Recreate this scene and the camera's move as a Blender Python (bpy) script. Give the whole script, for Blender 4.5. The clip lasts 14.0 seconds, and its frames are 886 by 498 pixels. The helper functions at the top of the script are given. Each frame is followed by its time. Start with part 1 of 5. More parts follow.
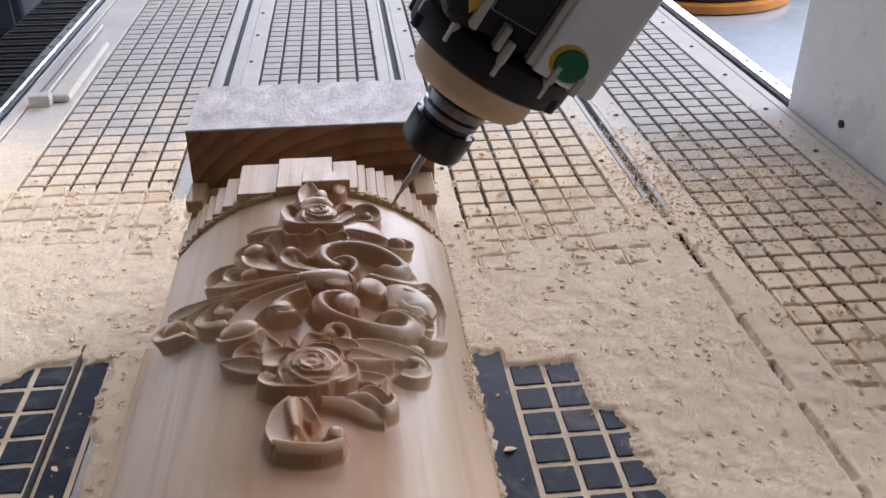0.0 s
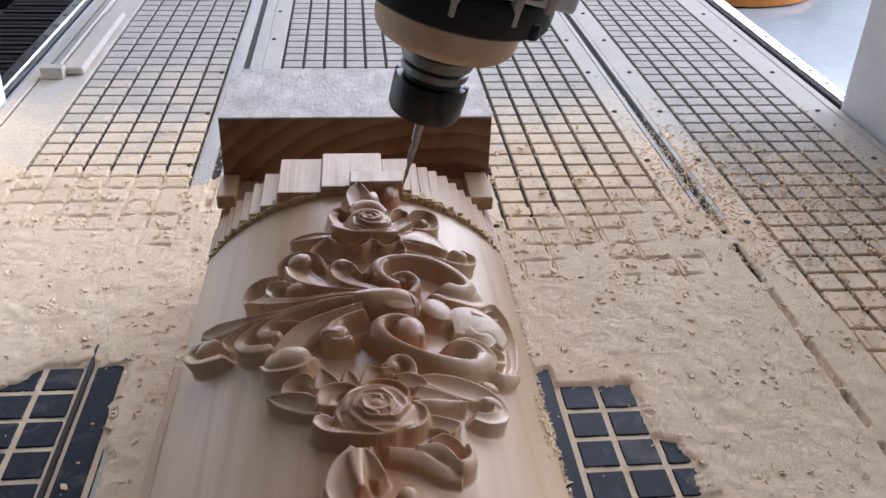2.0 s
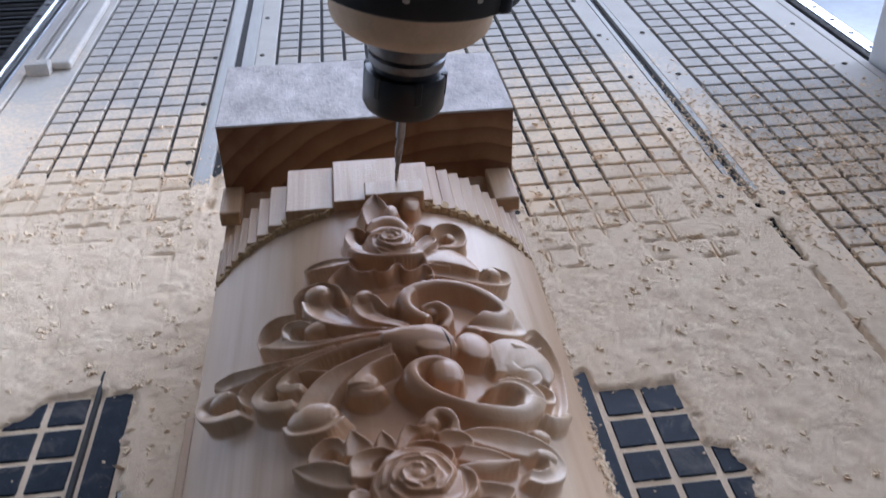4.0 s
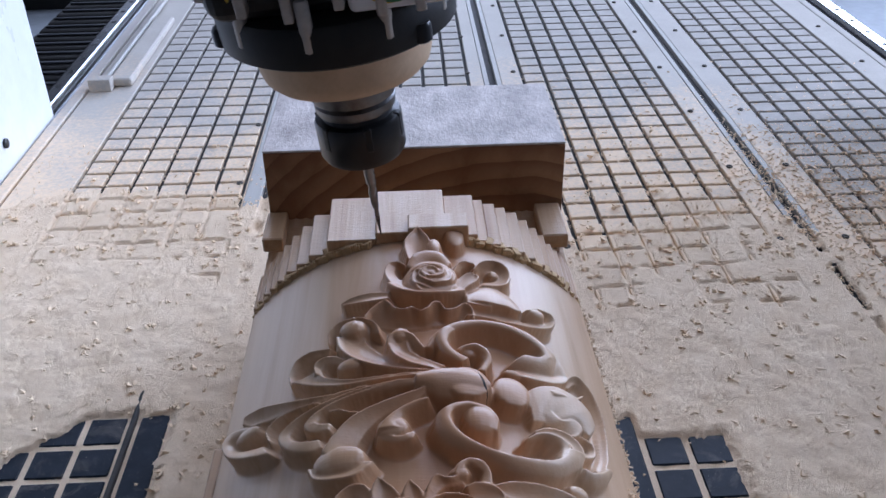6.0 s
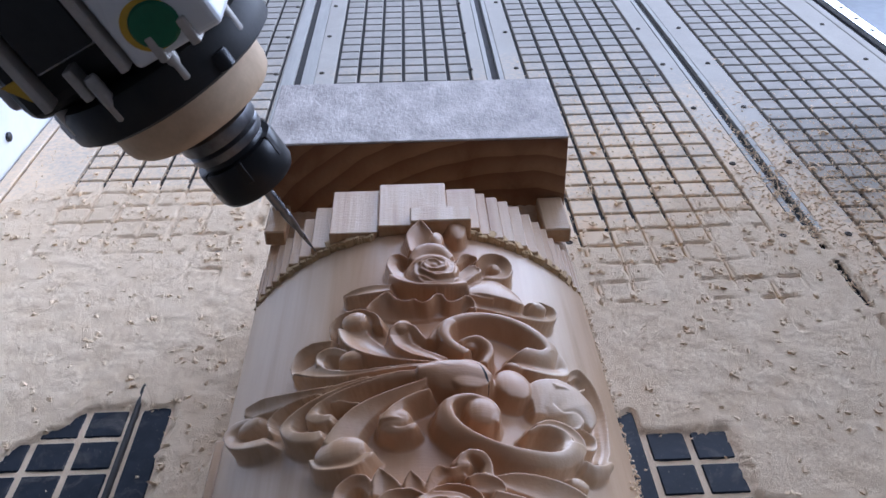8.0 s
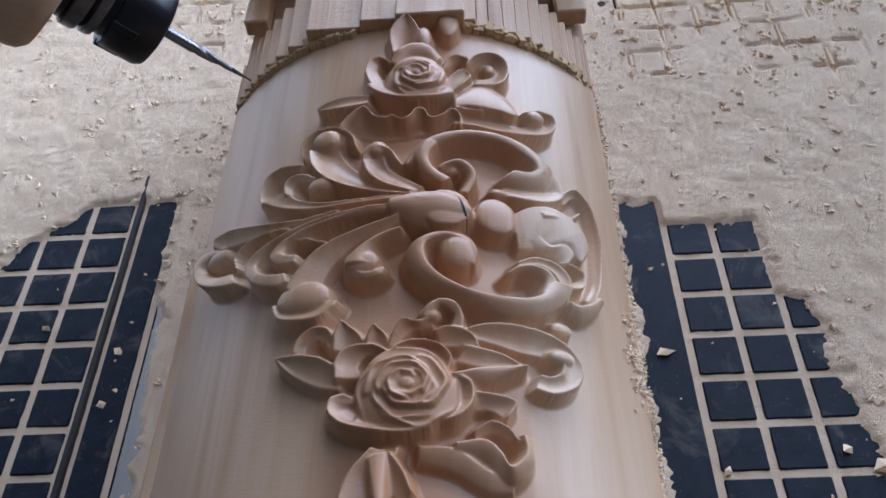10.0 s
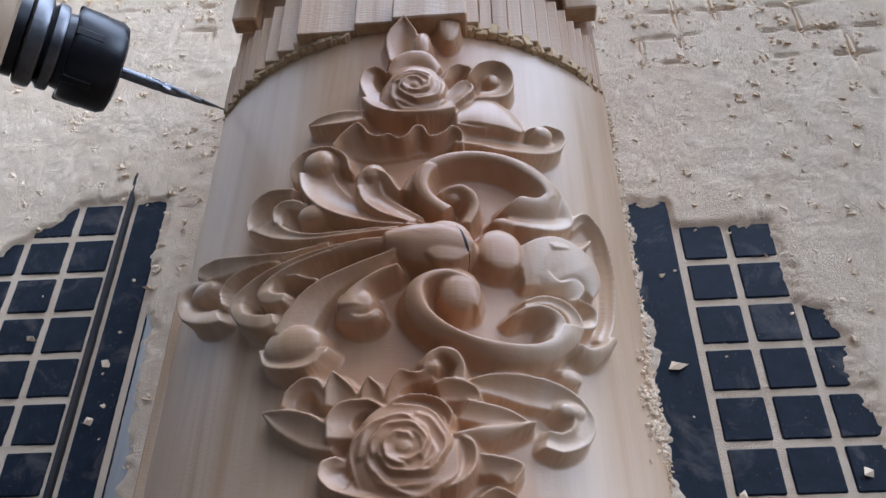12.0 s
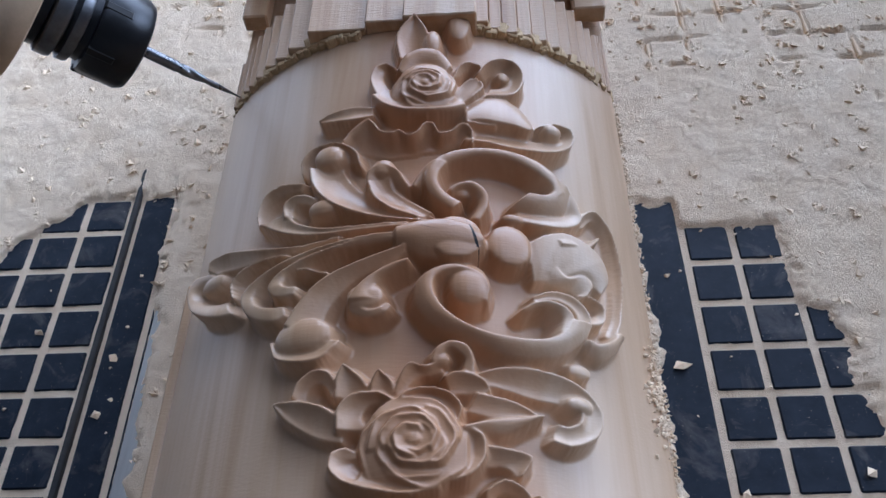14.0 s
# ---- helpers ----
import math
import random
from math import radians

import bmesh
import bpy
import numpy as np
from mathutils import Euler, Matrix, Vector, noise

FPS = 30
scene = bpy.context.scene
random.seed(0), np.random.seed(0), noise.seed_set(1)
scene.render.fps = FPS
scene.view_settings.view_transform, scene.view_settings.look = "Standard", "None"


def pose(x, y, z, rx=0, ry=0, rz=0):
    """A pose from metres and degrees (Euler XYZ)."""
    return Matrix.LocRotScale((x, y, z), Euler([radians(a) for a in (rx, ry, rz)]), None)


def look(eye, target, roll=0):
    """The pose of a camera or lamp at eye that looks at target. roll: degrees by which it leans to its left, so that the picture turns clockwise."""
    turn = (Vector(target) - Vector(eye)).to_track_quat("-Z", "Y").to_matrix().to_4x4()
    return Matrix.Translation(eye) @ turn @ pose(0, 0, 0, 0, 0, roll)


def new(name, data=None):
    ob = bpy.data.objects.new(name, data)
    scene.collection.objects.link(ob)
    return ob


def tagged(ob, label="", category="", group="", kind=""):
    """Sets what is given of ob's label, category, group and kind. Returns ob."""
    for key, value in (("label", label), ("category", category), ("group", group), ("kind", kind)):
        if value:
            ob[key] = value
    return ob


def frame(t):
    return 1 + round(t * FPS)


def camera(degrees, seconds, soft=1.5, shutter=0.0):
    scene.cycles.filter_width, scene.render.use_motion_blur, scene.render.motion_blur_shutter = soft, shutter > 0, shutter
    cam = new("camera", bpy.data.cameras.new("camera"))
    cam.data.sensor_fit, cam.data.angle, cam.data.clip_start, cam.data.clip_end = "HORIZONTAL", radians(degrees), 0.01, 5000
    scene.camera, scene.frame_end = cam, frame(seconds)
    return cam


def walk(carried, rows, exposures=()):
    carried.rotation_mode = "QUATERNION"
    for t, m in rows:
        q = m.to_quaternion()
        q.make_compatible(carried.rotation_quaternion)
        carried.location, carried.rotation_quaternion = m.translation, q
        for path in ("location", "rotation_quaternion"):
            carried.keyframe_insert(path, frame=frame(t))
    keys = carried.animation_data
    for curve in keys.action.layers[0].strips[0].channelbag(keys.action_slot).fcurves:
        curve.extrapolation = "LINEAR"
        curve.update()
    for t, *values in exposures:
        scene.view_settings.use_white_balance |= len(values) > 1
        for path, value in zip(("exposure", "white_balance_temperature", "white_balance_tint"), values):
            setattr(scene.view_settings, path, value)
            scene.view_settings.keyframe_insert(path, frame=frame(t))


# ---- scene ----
cam = camera(53.1, 14.0, 1.5, 0.4)
PATH = [
    (0, (0.0, 0.0, 0.5), (0.194, 1.724, -0.493), 0.0),
    (0.5, (-0.02, 0.047, 0.489), (0.199, 1.767, -0.509), 0.9),
    (1, (-0.025, 0.06, 0.484), (0.185, 1.764, -0.542), 1.4),
    (1.5, (-0.03, 0.065, 0.484), (0.169, 1.767, -0.546), 1.6),
    (2, (-0.034, 0.074, 0.483), (0.158, 1.779, -0.546), 2.2),
    (2.5, (-0.032, 0.082, 0.479), (0.157, 1.776, -0.568), 2.4),
    (3, (-0.031, 0.09, 0.476), (0.153, 1.772, -0.591), 2.3),
    (3.5, (-0.046, 0.125, 0.47), (0.157, 1.763, -0.658), 1.8),
    (4, (-0.041, 0.14, 0.485), (0.134, 1.795, -0.624), -1.2),
    (4.2, (-0.032, 0.15, 0.483), (0.099, 1.831, -0.594), -1.4),
    (6.5, (-0.034, 0.158, 0.483), (0.025, 1.85, -0.581), -1.0),
    (7, (-0.032, 0.159, 0.481), (0.035, 1.849, -0.586), -1.2),
    (7.5, (-0.034, 0.157, 0.48), (0.032, 1.844, -0.592), -0.9),
    (8, (-0.034, 0.156, 0.48), (0.021, 1.846, -0.587), -0.8),
    (8.5, (-0.03, 0.156, 0.48), (0.019, 1.841, -0.595), -1.0),
    (9, (-0.03, 0.165, 0.473), (0.011, 1.797, -0.681), -1.4),
    (9.2, (-0.014, 0.175, 0.484), (-0.046, 1.709, -0.798), -2.5),
    (11.3, (0.01, 0.254, 0.48), (-0.105, 1.478, -1.097), -7.6),
    (11.5, (0.008, 0.255, 0.48), (-0.103, 1.48, -1.096), -7.2),
    (12, (0.005, 0.257, 0.48), (-0.104, 1.493, -1.089), -6.6),
    (12.5, (0.004, 0.256, 0.48), (-0.096, 1.496, -1.086), -6.2),
    (13, (0.003, 0.255, 0.48), (-0.101, 1.494, -1.087), -6.3),
    (13.5, (0.003, 0.254, 0.481), (-0.117, 1.49, -1.087), -6.6),
    (14, (0.002, 0.253, 0.481), (-0.111, 1.493, -1.085), -6.2),
]
EXPOSURES = [(0.0, 0.21, 6350, 22), (2.0, 0.13, 6250, 21), (3.5, 0.03, 5800, 18), (4.5, -0.06, 5500, 21), (9.0, -0.08, 5450, 21), (11.3, 0.06, 5500, 17), (14.0, 0.06, 5250, 17)]
walk(cam, [(t, look(eye, target, roll)) for t, eye, target, roll in PATH], EXPOSURES)

# ---- light: a workshop lit by a tall wide window in the far wall, one in the east wall and a long roof light ----
world = bpy.data.worlds.new("sky")
scene.world = world
world.use_nodes = True
wn = world.node_tree
sky = wn.nodes.new("ShaderNodeTexSky")
sky.sky_type = "NISHITA"
sky.sun_disc = False
sky.sun_elevation, sky.sun_rotation = radians(42), radians(20)
wn.links.new(sky.outputs[0], wn.nodes["Background"].inputs[0])
wn.nodes["Background"].inputs[1].default_value = 0.1


def window_lamp(name, eye, target, sx, sy, watts, colour):
    data = bpy.data.lights.new(name, "AREA")
    data.shape, data.size, data.size_y, data.energy, data.color = "RECTANGLE", sx, sy, watts, colour
    ob = new(name, data)
    ob.matrix_world = look(eye, target)
    return ob


window_lamp("window_light_far", (2.2, 6.42, 2.6), (2.2, 0, 2.6), 6.8, 4.0, 470, (0.80, 0.90, 1.0))
window_lamp("roof_light", (2.4, 2.4, 4.58), (2.4, 2.4, 0), 3.0, 3.4, 70, (0.80, 0.90, 1.0))
window_lamp("window_light_east", (6.92, 3.9, 2.4), (0, 3.9, 2.4), 4.4, 3.8, 640, (0.80, 0.90, 1.0))

# ---- materials ----


def nodes_of(name):
    m = bpy.data.materials.new(name)
    m.use_nodes = True
    t = m.node_tree
    return m, t, t.nodes["Principled BSDF"]


def ramp(t, fac, stops):
    r = t.nodes.new("ShaderNodeValToRGB")
    while len(r.color_ramp.elements) < len(stops):
        r.color_ramp.elements.new(0.5)
    for e, (p, c) in zip(r.color_ramp.elements, stops):
        e.position, e.color = p, (*c, 1)
    t.links.new(fac, r.inputs[0])
    return r.outputs[0]


def coords(t, scale=(1, 1, 1), turn=(0, 0, 0), kind="Object"):
    tc = t.nodes.new("ShaderNodeTexCoord")
    mp = t.nodes.new("ShaderNodeMapping")
    mp.inputs["Scale"].default_value = scale
    mp.inputs["Rotation"].default_value = turn
    t.links.new(tc.outputs[kind], mp.inputs[0])
    return mp.outputs[0]


def noise_tex(t, vec, scale, detail=4, rough=0.6, dist=0.0):
    n = t.nodes.new("ShaderNodeTexNoise")
    n.inputs["Scale"].default_value = scale
    n.inputs["Detail"].default_value = detail
    n.inputs["Roughness"].default_value = rough
    n.inputs["Distortion"].default_value = dist
    t.links.new(vec, n.inputs["Vector"])
    return n.outputs[0]


def mix_rgb(t, fac, a, b, mode="MIX"):
    m = t.nodes.new("ShaderNodeMix")
    m.data_type, m.blend_type = "RGBA", mode
    if isinstance(fac, float):
        m.inputs[0].default_value = fac
    else:
        t.links.new(fac, m.inputs[0])
    for k, v in ((6, a), (7, b)):
        if isinstance(v, tuple):
            m.inputs[k].default_value = (*v, 1)
        else:
            t.links.new(v, m.inputs[k])
    return m.outputs[2]


def bump(t, bsdf, height, strength=0.3, distance=0.001):
    b = t.nodes.new("ShaderNodeBump")
    b.inputs["Strength"].default_value = strength
    b.inputs["Distance"].default_value = distance
    t.links.new(height, b.inputs["Height"])
    t.links.new(b.outputs[0], bsdf.inputs["Normal"])


def grainy(name, a, b, scale, rough=0.6, metal=0.0, relief=0.2, depth=0.001, stretch=(1, 1, 1), fine=6.0, spec=0.5):
    """A surface in two tones, mottled at one scale and finely grained at another."""
    m, t, s = nodes_of(name)
    v = coords(t, stretch)
    big = noise_tex(t, v, scale, 5, 0.6, 0.3)
    small = noise_tex(t, v, scale * fine, 4, 0.7)
    c = ramp(t, big, [(0.32, a), (0.68, b)])
    c = mix_rgb(t, 0.18, c, ramp(t, small, [(0.3, tuple(x * 0.6 for x in a)), (0.7, b)]))
    t.links.new(c, s.inputs["Base Color"])
    r = t.nodes.new("ShaderNodeMapRange")
    r.inputs["To Min"].default_value, r.inputs["To Max"].default_value = max(rough - 0.1, 0.03), min(rough + 0.12, 1)
    t.links.new(big, r.inputs[0])
    t.links.new(r.outputs[0], s.inputs["Roughness"])
    s.inputs["Metallic"].default_value = metal
    s.inputs["Specular IOR Level"].default_value = spec
    bump(t, s, small, relief, depth)
    return m


def wood(name, pale, mid, dark, rough=0.5, tool=0.12, rings=26.0):
    """Softwood with grain running along y: growth bands, fine pores and faint milling marks."""
    m, t, s = nodes_of(name)
    v = coords(t, (1, 0.055, 0.6))
    band = noise_tex(t, v, rings * 2.2, 4, 0.55, 0.6)
    fibre = noise_tex(t, coords(t, (1, 0.03, 1)), 420, 3, 0.6)
    blot = noise_tex(t, coords(t, (1, 0.5, 1)), 16, 3, 0.5)
    c = ramp(t, band, [(0.34, dark), (0.46, mid), (0.60, pale)])
    c = mix_rgb(t, 0.13, c, ramp(t, fibre, [(0.35, dark), (0.65, pale)]))
    c = mix_rgb(t, 0.15, c, ramp(t, blot, [(0.3, dark), (0.7, pale)]))
    t.links.new(c, s.inputs["Base Color"])
    s.inputs["Roughness"].default_value = rough
    mill = noise_tex(t, coords(t, (0.25, 1.6, 1)), 700, 2, 0.5)
    h = t.nodes.new("ShaderNodeMath")
    h.operation = "ADD"
    t.links.new(fibre, h.inputs[0])
    t.links.new(mill, h.inputs[1])
    bump(t, s, h.outputs[0], tool, 0.0006)
    return m


M_WOOD = wood("pine_carved", (0.67, 0.485, 0.32), (0.60, 0.40, 0.24), (0.47, 0.285, 0.15), 0.35)


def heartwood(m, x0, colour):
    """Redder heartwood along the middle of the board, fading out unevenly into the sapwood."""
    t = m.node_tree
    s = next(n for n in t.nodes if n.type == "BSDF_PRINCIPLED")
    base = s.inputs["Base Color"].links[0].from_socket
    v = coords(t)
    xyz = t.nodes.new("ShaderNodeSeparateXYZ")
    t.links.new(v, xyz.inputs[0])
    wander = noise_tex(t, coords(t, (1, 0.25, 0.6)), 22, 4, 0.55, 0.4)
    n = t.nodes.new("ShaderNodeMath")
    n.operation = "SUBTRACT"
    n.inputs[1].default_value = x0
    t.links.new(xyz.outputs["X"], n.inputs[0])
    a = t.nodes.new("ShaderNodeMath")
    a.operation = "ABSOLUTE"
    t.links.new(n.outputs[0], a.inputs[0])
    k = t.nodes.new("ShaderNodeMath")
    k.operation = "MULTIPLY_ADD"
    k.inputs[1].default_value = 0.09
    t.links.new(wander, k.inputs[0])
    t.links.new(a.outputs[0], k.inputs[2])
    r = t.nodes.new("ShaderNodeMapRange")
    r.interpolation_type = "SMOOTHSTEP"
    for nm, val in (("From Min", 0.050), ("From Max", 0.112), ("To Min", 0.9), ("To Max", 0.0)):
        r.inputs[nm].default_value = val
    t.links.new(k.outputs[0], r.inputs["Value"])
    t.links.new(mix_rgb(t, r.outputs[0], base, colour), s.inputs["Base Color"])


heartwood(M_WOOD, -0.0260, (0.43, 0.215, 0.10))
M_ROUGH = wood("pine_rough_cut", (0.61, 0.415, 0.25), (0.51, 0.31, 0.16), (0.36, 0.195, 0.09), 0.42, 0.4)
# darker than the other pine: the shade on the block's front is coloured in
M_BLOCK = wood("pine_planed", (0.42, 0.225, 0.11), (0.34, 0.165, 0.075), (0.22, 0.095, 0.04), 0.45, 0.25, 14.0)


def growth_rings(m, centre, spacing, dark):
    """Arched growth rings round a heart that lies below the board."""
    t = m.node_tree
    s = next(n for n in t.nodes if n.type == "BSDF_PRINCIPLED")
    base = s.inputs["Base Color"].links[0].from_socket
    tc = t.nodes.new("ShaderNodeTexCoord")
    mp = t.nodes.new("ShaderNodeMapping")
    mp.inputs["Location"].default_value = tuple(-c for c in centre)
    t.links.new(tc.outputs["Object"], mp.inputs[0])
    w = t.nodes.new("ShaderNodeTexWave")
    w.wave_type, w.rings_direction, w.wave_profile = "RINGS", "Y", "SAW"
    for nm, val in (("Scale", 2 * math.pi / (20 * spacing)), ("Distortion", 3.0), ("Detail", 3.0), ("Detail Scale", 0.7)):
        w.inputs[nm].default_value = val
    t.links.new(mp.outputs[0], w.inputs["Vector"])
    f = ramp(t, w.outputs["Fac"], [(0.25, (0, 0, 0)), (0.95, (0.75, 0.75, 0.75))])
    t.links.new(mix_rgb(t, f, base, dark), s.inputs["Base Color"])


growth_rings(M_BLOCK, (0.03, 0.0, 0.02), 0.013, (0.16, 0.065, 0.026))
# scuffed block top, with the sky's grey sheen worked into its colour
M_BLOCKTOP = grainy("scuffed_pine_sky_sheen", (0.33, 0.27, 0.235), (0.72, 0.64, 0.58), 52, 0.55, 0, 0.9, 0.0012, (1, 0.6, 1), 5, spec=0.3)
M_DUST = grainy("sawdust", (0.83, 0.63, 0.42), (0.93, 0.74, 0.53), 38, 0.95, 0, 0.65, 0.003, fine=22, spec=0.1)
M_FRINGE = grainy("torn_fibre", (0.50, 0.33, 0.17), (0.72, 0.52, 0.30), 200, 0.9, 0, 0.3, spec=0.2)
M_CHIP = grainy("wood_chips", (0.84, 0.63, 0.405), (0.95, 0.75, 0.52), 90, 0.85, 0, 0.2, spec=0.2)


def swept_tile():
    m, t, s = nodes_of("phenolic_clean")
    v = coords(t)
    info = t.nodes.new("ShaderNodeObjectInfo")
    off = t.nodes.new("ShaderNodeVectorMath")
    off.operation = "ADD"
    t.links.new(v, off.inputs[0])
    t.links.new(info.outputs["Location"], off.inputs[1])
    p = off.outputs[0]
    smear = noise_tex(t, p, 26, 5, 0.65, 0.8)
    speck = noise_tex(t, p, 900, 2, 0.5)
    tone = noise_tex(t, p, 70, 4, 0.6)
    c = ramp(t, tone, [(0.3, (0.008, 0.012, 0.020)), (0.7, (0.018, 0.024, 0.036))])
    f1 = ramp(t, smear, [(0.55, (0, 0, 0)), (0.80, (0.30, 0.30, 0.30))])
    c = mix_rgb(t, f1, c, (0.42, 0.36, 0.30))
    f2 = ramp(t, speck, [(0.70, (0, 0, 0)), (0.76, (0.8, 0.8, 0.8))])
    c = mix_rgb(t, f2, c, (0.48, 0.40, 0.30))
    t.links.new(c, s.inputs["Base Color"])
    s.inputs["Roughness"].default_value = 0.48
    s.inputs["Specular IOR Level"].default_value = 0.14
    bump(t, s, tone, 0.06, 0.001)
    return m


def thinning_dust(name, a, b, *args, **kw):
    """A bed surface under a film of sawdust that thins out away from the cutting."""
    m = grainy(name, a, b, *args, **kw)
    t = m.node_tree
    s = next(n for n in t.nodes if n.type == "BSDF_PRINCIPLED")
    base = s.inputs["Base Color"].links[0].from_socket
    geo = t.nodes.new("ShaderNodeNewGeometry")
    xyz = t.nodes.new("ShaderNodeSeparateXYZ")
    t.links.new(geo.outputs["Position"], xyz.inputs[0])

    def fall(sock, lo, hi, to0, to1):
        r = t.nodes.new("ShaderNodeMapRange")
        r.interpolation_type = "SMOOTHSTEP"
        for nm, val in (("From Min", lo), ("From Max", hi), ("To Min", to0), ("To Max", to1)):
            r.inputs[nm].default_value = val
        t.links.new(sock, r.inputs["Value"])
        return r.outputs[0]

    def add(p, q):
        n = t.nodes.new("ShaderNodeMath")
        n.operation = "ADD"
        t.links.new(p, n.inputs[0])
        t.links.new(q, n.inputs[1])
        return n.outputs[0]

    drift = noise_tex(t, geo.outputs["Position"], 9, 4, 0.6, 0.5)
    speck = noise_tex(t, geo.outputs["Position"], 160, 4, 0.7)
    d = add(add(xyz.outputs["Y"], fall(xyz.outputs["X"], 0.36, 0.46, 0.0, 0.26)), add(fall(drift, 0.3, 0.7, -0.12, 0.12), fall(speck, 0.35, 0.65, -0.09, 0.09)))
    c = mix_rgb(t, fall(d, 0.88, 1.50, 0.97, 0.06), base, (0.88, 0.67, 0.45))
    t.links.new(c, s.inputs["Base Color"])
    return m


M_TILE = swept_tile()
M_TILE_DUSTY = thinning_dust("phenolic_dusty", (0.39, 0.37, 0.34), (0.51, 0.48, 0.44), 22, 0.85, 0, 0.5, fine=14, spec=0.22)
M_STRIP = thinning_dust("bed_strip_dusty", (0.42, 0.39, 0.35), (0.54, 0.51, 0.46), 9, 0.72, 0, 0.25, fine=30, spec=0.25)
M_GROOVE = grainy("groove_floor", (0.012, 0.012, 0.014), (0.05, 0.042, 0.035), 40, 0.8)
M_ALU = grainy("aluminium", (0.48, 0.50, 0.53), (0.62, 0.63, 0.65), 30, 0.42, 0.9, 0.1, stretch=(1, 0.05, 1))
M_LIP = grainy("dusty_aluminium", (0.36, 0.34, 0.31), (0.50, 0.48, 0.44), 40, 0.72, 0.3, 0.2, stretch=(1, 0.1, 1))
M_STEEL = grainy("ground_steel", (0.55, 0.56, 0.58), (0.72, 0.73, 0.75), 60, 0.22, 1.0, 0.06)
M_BOLT = grainy("zinc_bolt", (0.36, 0.34, 0.31), (0.52, 0.49, 0.45), 60, 0.5, 0.4, 0.1)
M_SCREW = grainy("dusty_screw", (0.05, 0.045, 0.04), (0.20, 0.175, 0.145), 300, 0.8, 0, 0.2, spec=0.2)
M_NOSE = grainy("dulled_steel", (0.10, 0.10, 0.105), (0.22, 0.22, 0.225), 80, 0.38, 1.0, 0.06)
M_DARKSTEEL = grainy("tool_steel", (0.16, 0.16, 0.17), (0.30, 0.30, 0.31), 120, 0.28, 1.0, 0.05)
M_BLACK = grainy("black_oxide", (0.008, 0.008, 0.009), (0.018, 0.018, 0.02), 60, 0.32, 0.3, 0.06)
M_BLACKPLASTIC = grainy("black_casting", (0.008, 0.008, 0.009), (0.026, 0.024, 0.022), 30, 0.5, 0, 0.15, spec=0.3)
M_CREAM = grainy("dusty_cream_plastic", (0.52, 0.36, 0.21), (0.72, 0.54, 0.36), 26, 0.7, 0, 0.2)
M_WHITE = grainy("white_enamel", (0.74, 0.76, 0.77), (0.82, 0.84, 0.85), 5, 0.28, 0, 0.03)
M_GREYPAINT = grainy("grey_enamel", (0.30, 0.30, 0.31), (0.40, 0.40, 0.41), 12, 0.4, 0, 0.05)
M_GREEN = grainy("green_sticker", (0.0, 0.10, 0.04), (0.01, 0.16, 0.07), 40, 0.4)
M_YELLOW = grainy("yellow_sticker", (0.55, 0.33, 0.02), (0.70, 0.45, 0.04), 40, 0.45)
M_ORANGE = grainy("orange_paint", (0.45, 0.15, 0.02), (0.6, 0.22, 0.03), 10, 0.5)
M_FLOOR = grainy("epoxy_floor", (0.34, 0.36, 0.38), (0.46, 0.48, 0.50), 1.2, 0.12, 0, 0.03, fine=20)
M_WALL = grainy("painted_wall", (0.18, 0.175, 0.17), (0.26, 0.25, 0.24), 1.5, 0.8)
M_DARK = grainy("dark_machine_paint", (0.015, 0.016, 0.02), (0.04, 0.042, 0.05), 6, 0.5)

# ---- mesh helpers ----


def finish(name, bm, material, parent=None, label="", smooth=False):
    me = bpy.data.meshes.new(name)
    bm.normal_update()
    bm.to_mesh(me)
    bm.free()
    me.materials.append(material)
    if smooth:
        for p in me.polygons:
            p.use_smooth = True
    ob = new(name, me)
    if parent is not None:
        ob.parent = parent
    if label:
        ob["label"] = label
    return ob


part = finish


def box(x0, x1, y0, y1, z0, z1, bev=0.0, bm=None, seg=2):
    b = bmesh.new()
    bmesh.ops.create_cube(b, size=1)
    for v in b.verts:
        v.co = Vector(((x0 + x1) / 2 + v.co.x * (x1 - x0), (y0 + y1) / 2 + v.co.y * (y1 - y0), (z0 + z1) / 2 + v.co.z * (z1 - z0)))
    if bev:
        bmesh.ops.bevel(b, geom=list(b.edges), offset=bev, segments=seg, affect="EDGES", profile=0.5)
    if bm is None:
        return b
    join(bm, b)
    return bm


def join(bm, other):
    vs = [bm.verts.new(v.co) for v in other.verts]
    other.verts.index_update()
    for f in other.faces:
        bm.faces.new([vs[v.index] for v in f.verts])
    other.free()


def lathe(profile, n=48):
    """A turned solid round z from (radius, height) pairs, bottom to top, closed at both ends."""
    bm = bmesh.new()
    rings = [[bm.verts.new((r * math.cos(2 * math.pi * k / n), r * math.sin(2 * math.pi * k / n), z)) for k in range(n)] for r, z in profile]
    for a, b in zip(rings, rings[1:]):
        for k in range(n):
            bm.faces.new((a[k], a[(k + 1) % n], b[(k + 1) % n], b[k]))
    bm.faces.new(list(reversed(rings[0])))
    bm.faces.new(rings[-1])
    return bm


def auto_smooth(ob, degrees=35):
    me = ob.data
    me.shade_smooth()
    me.set_sharp_from_angle(angle=radians(degrees))
    return ob


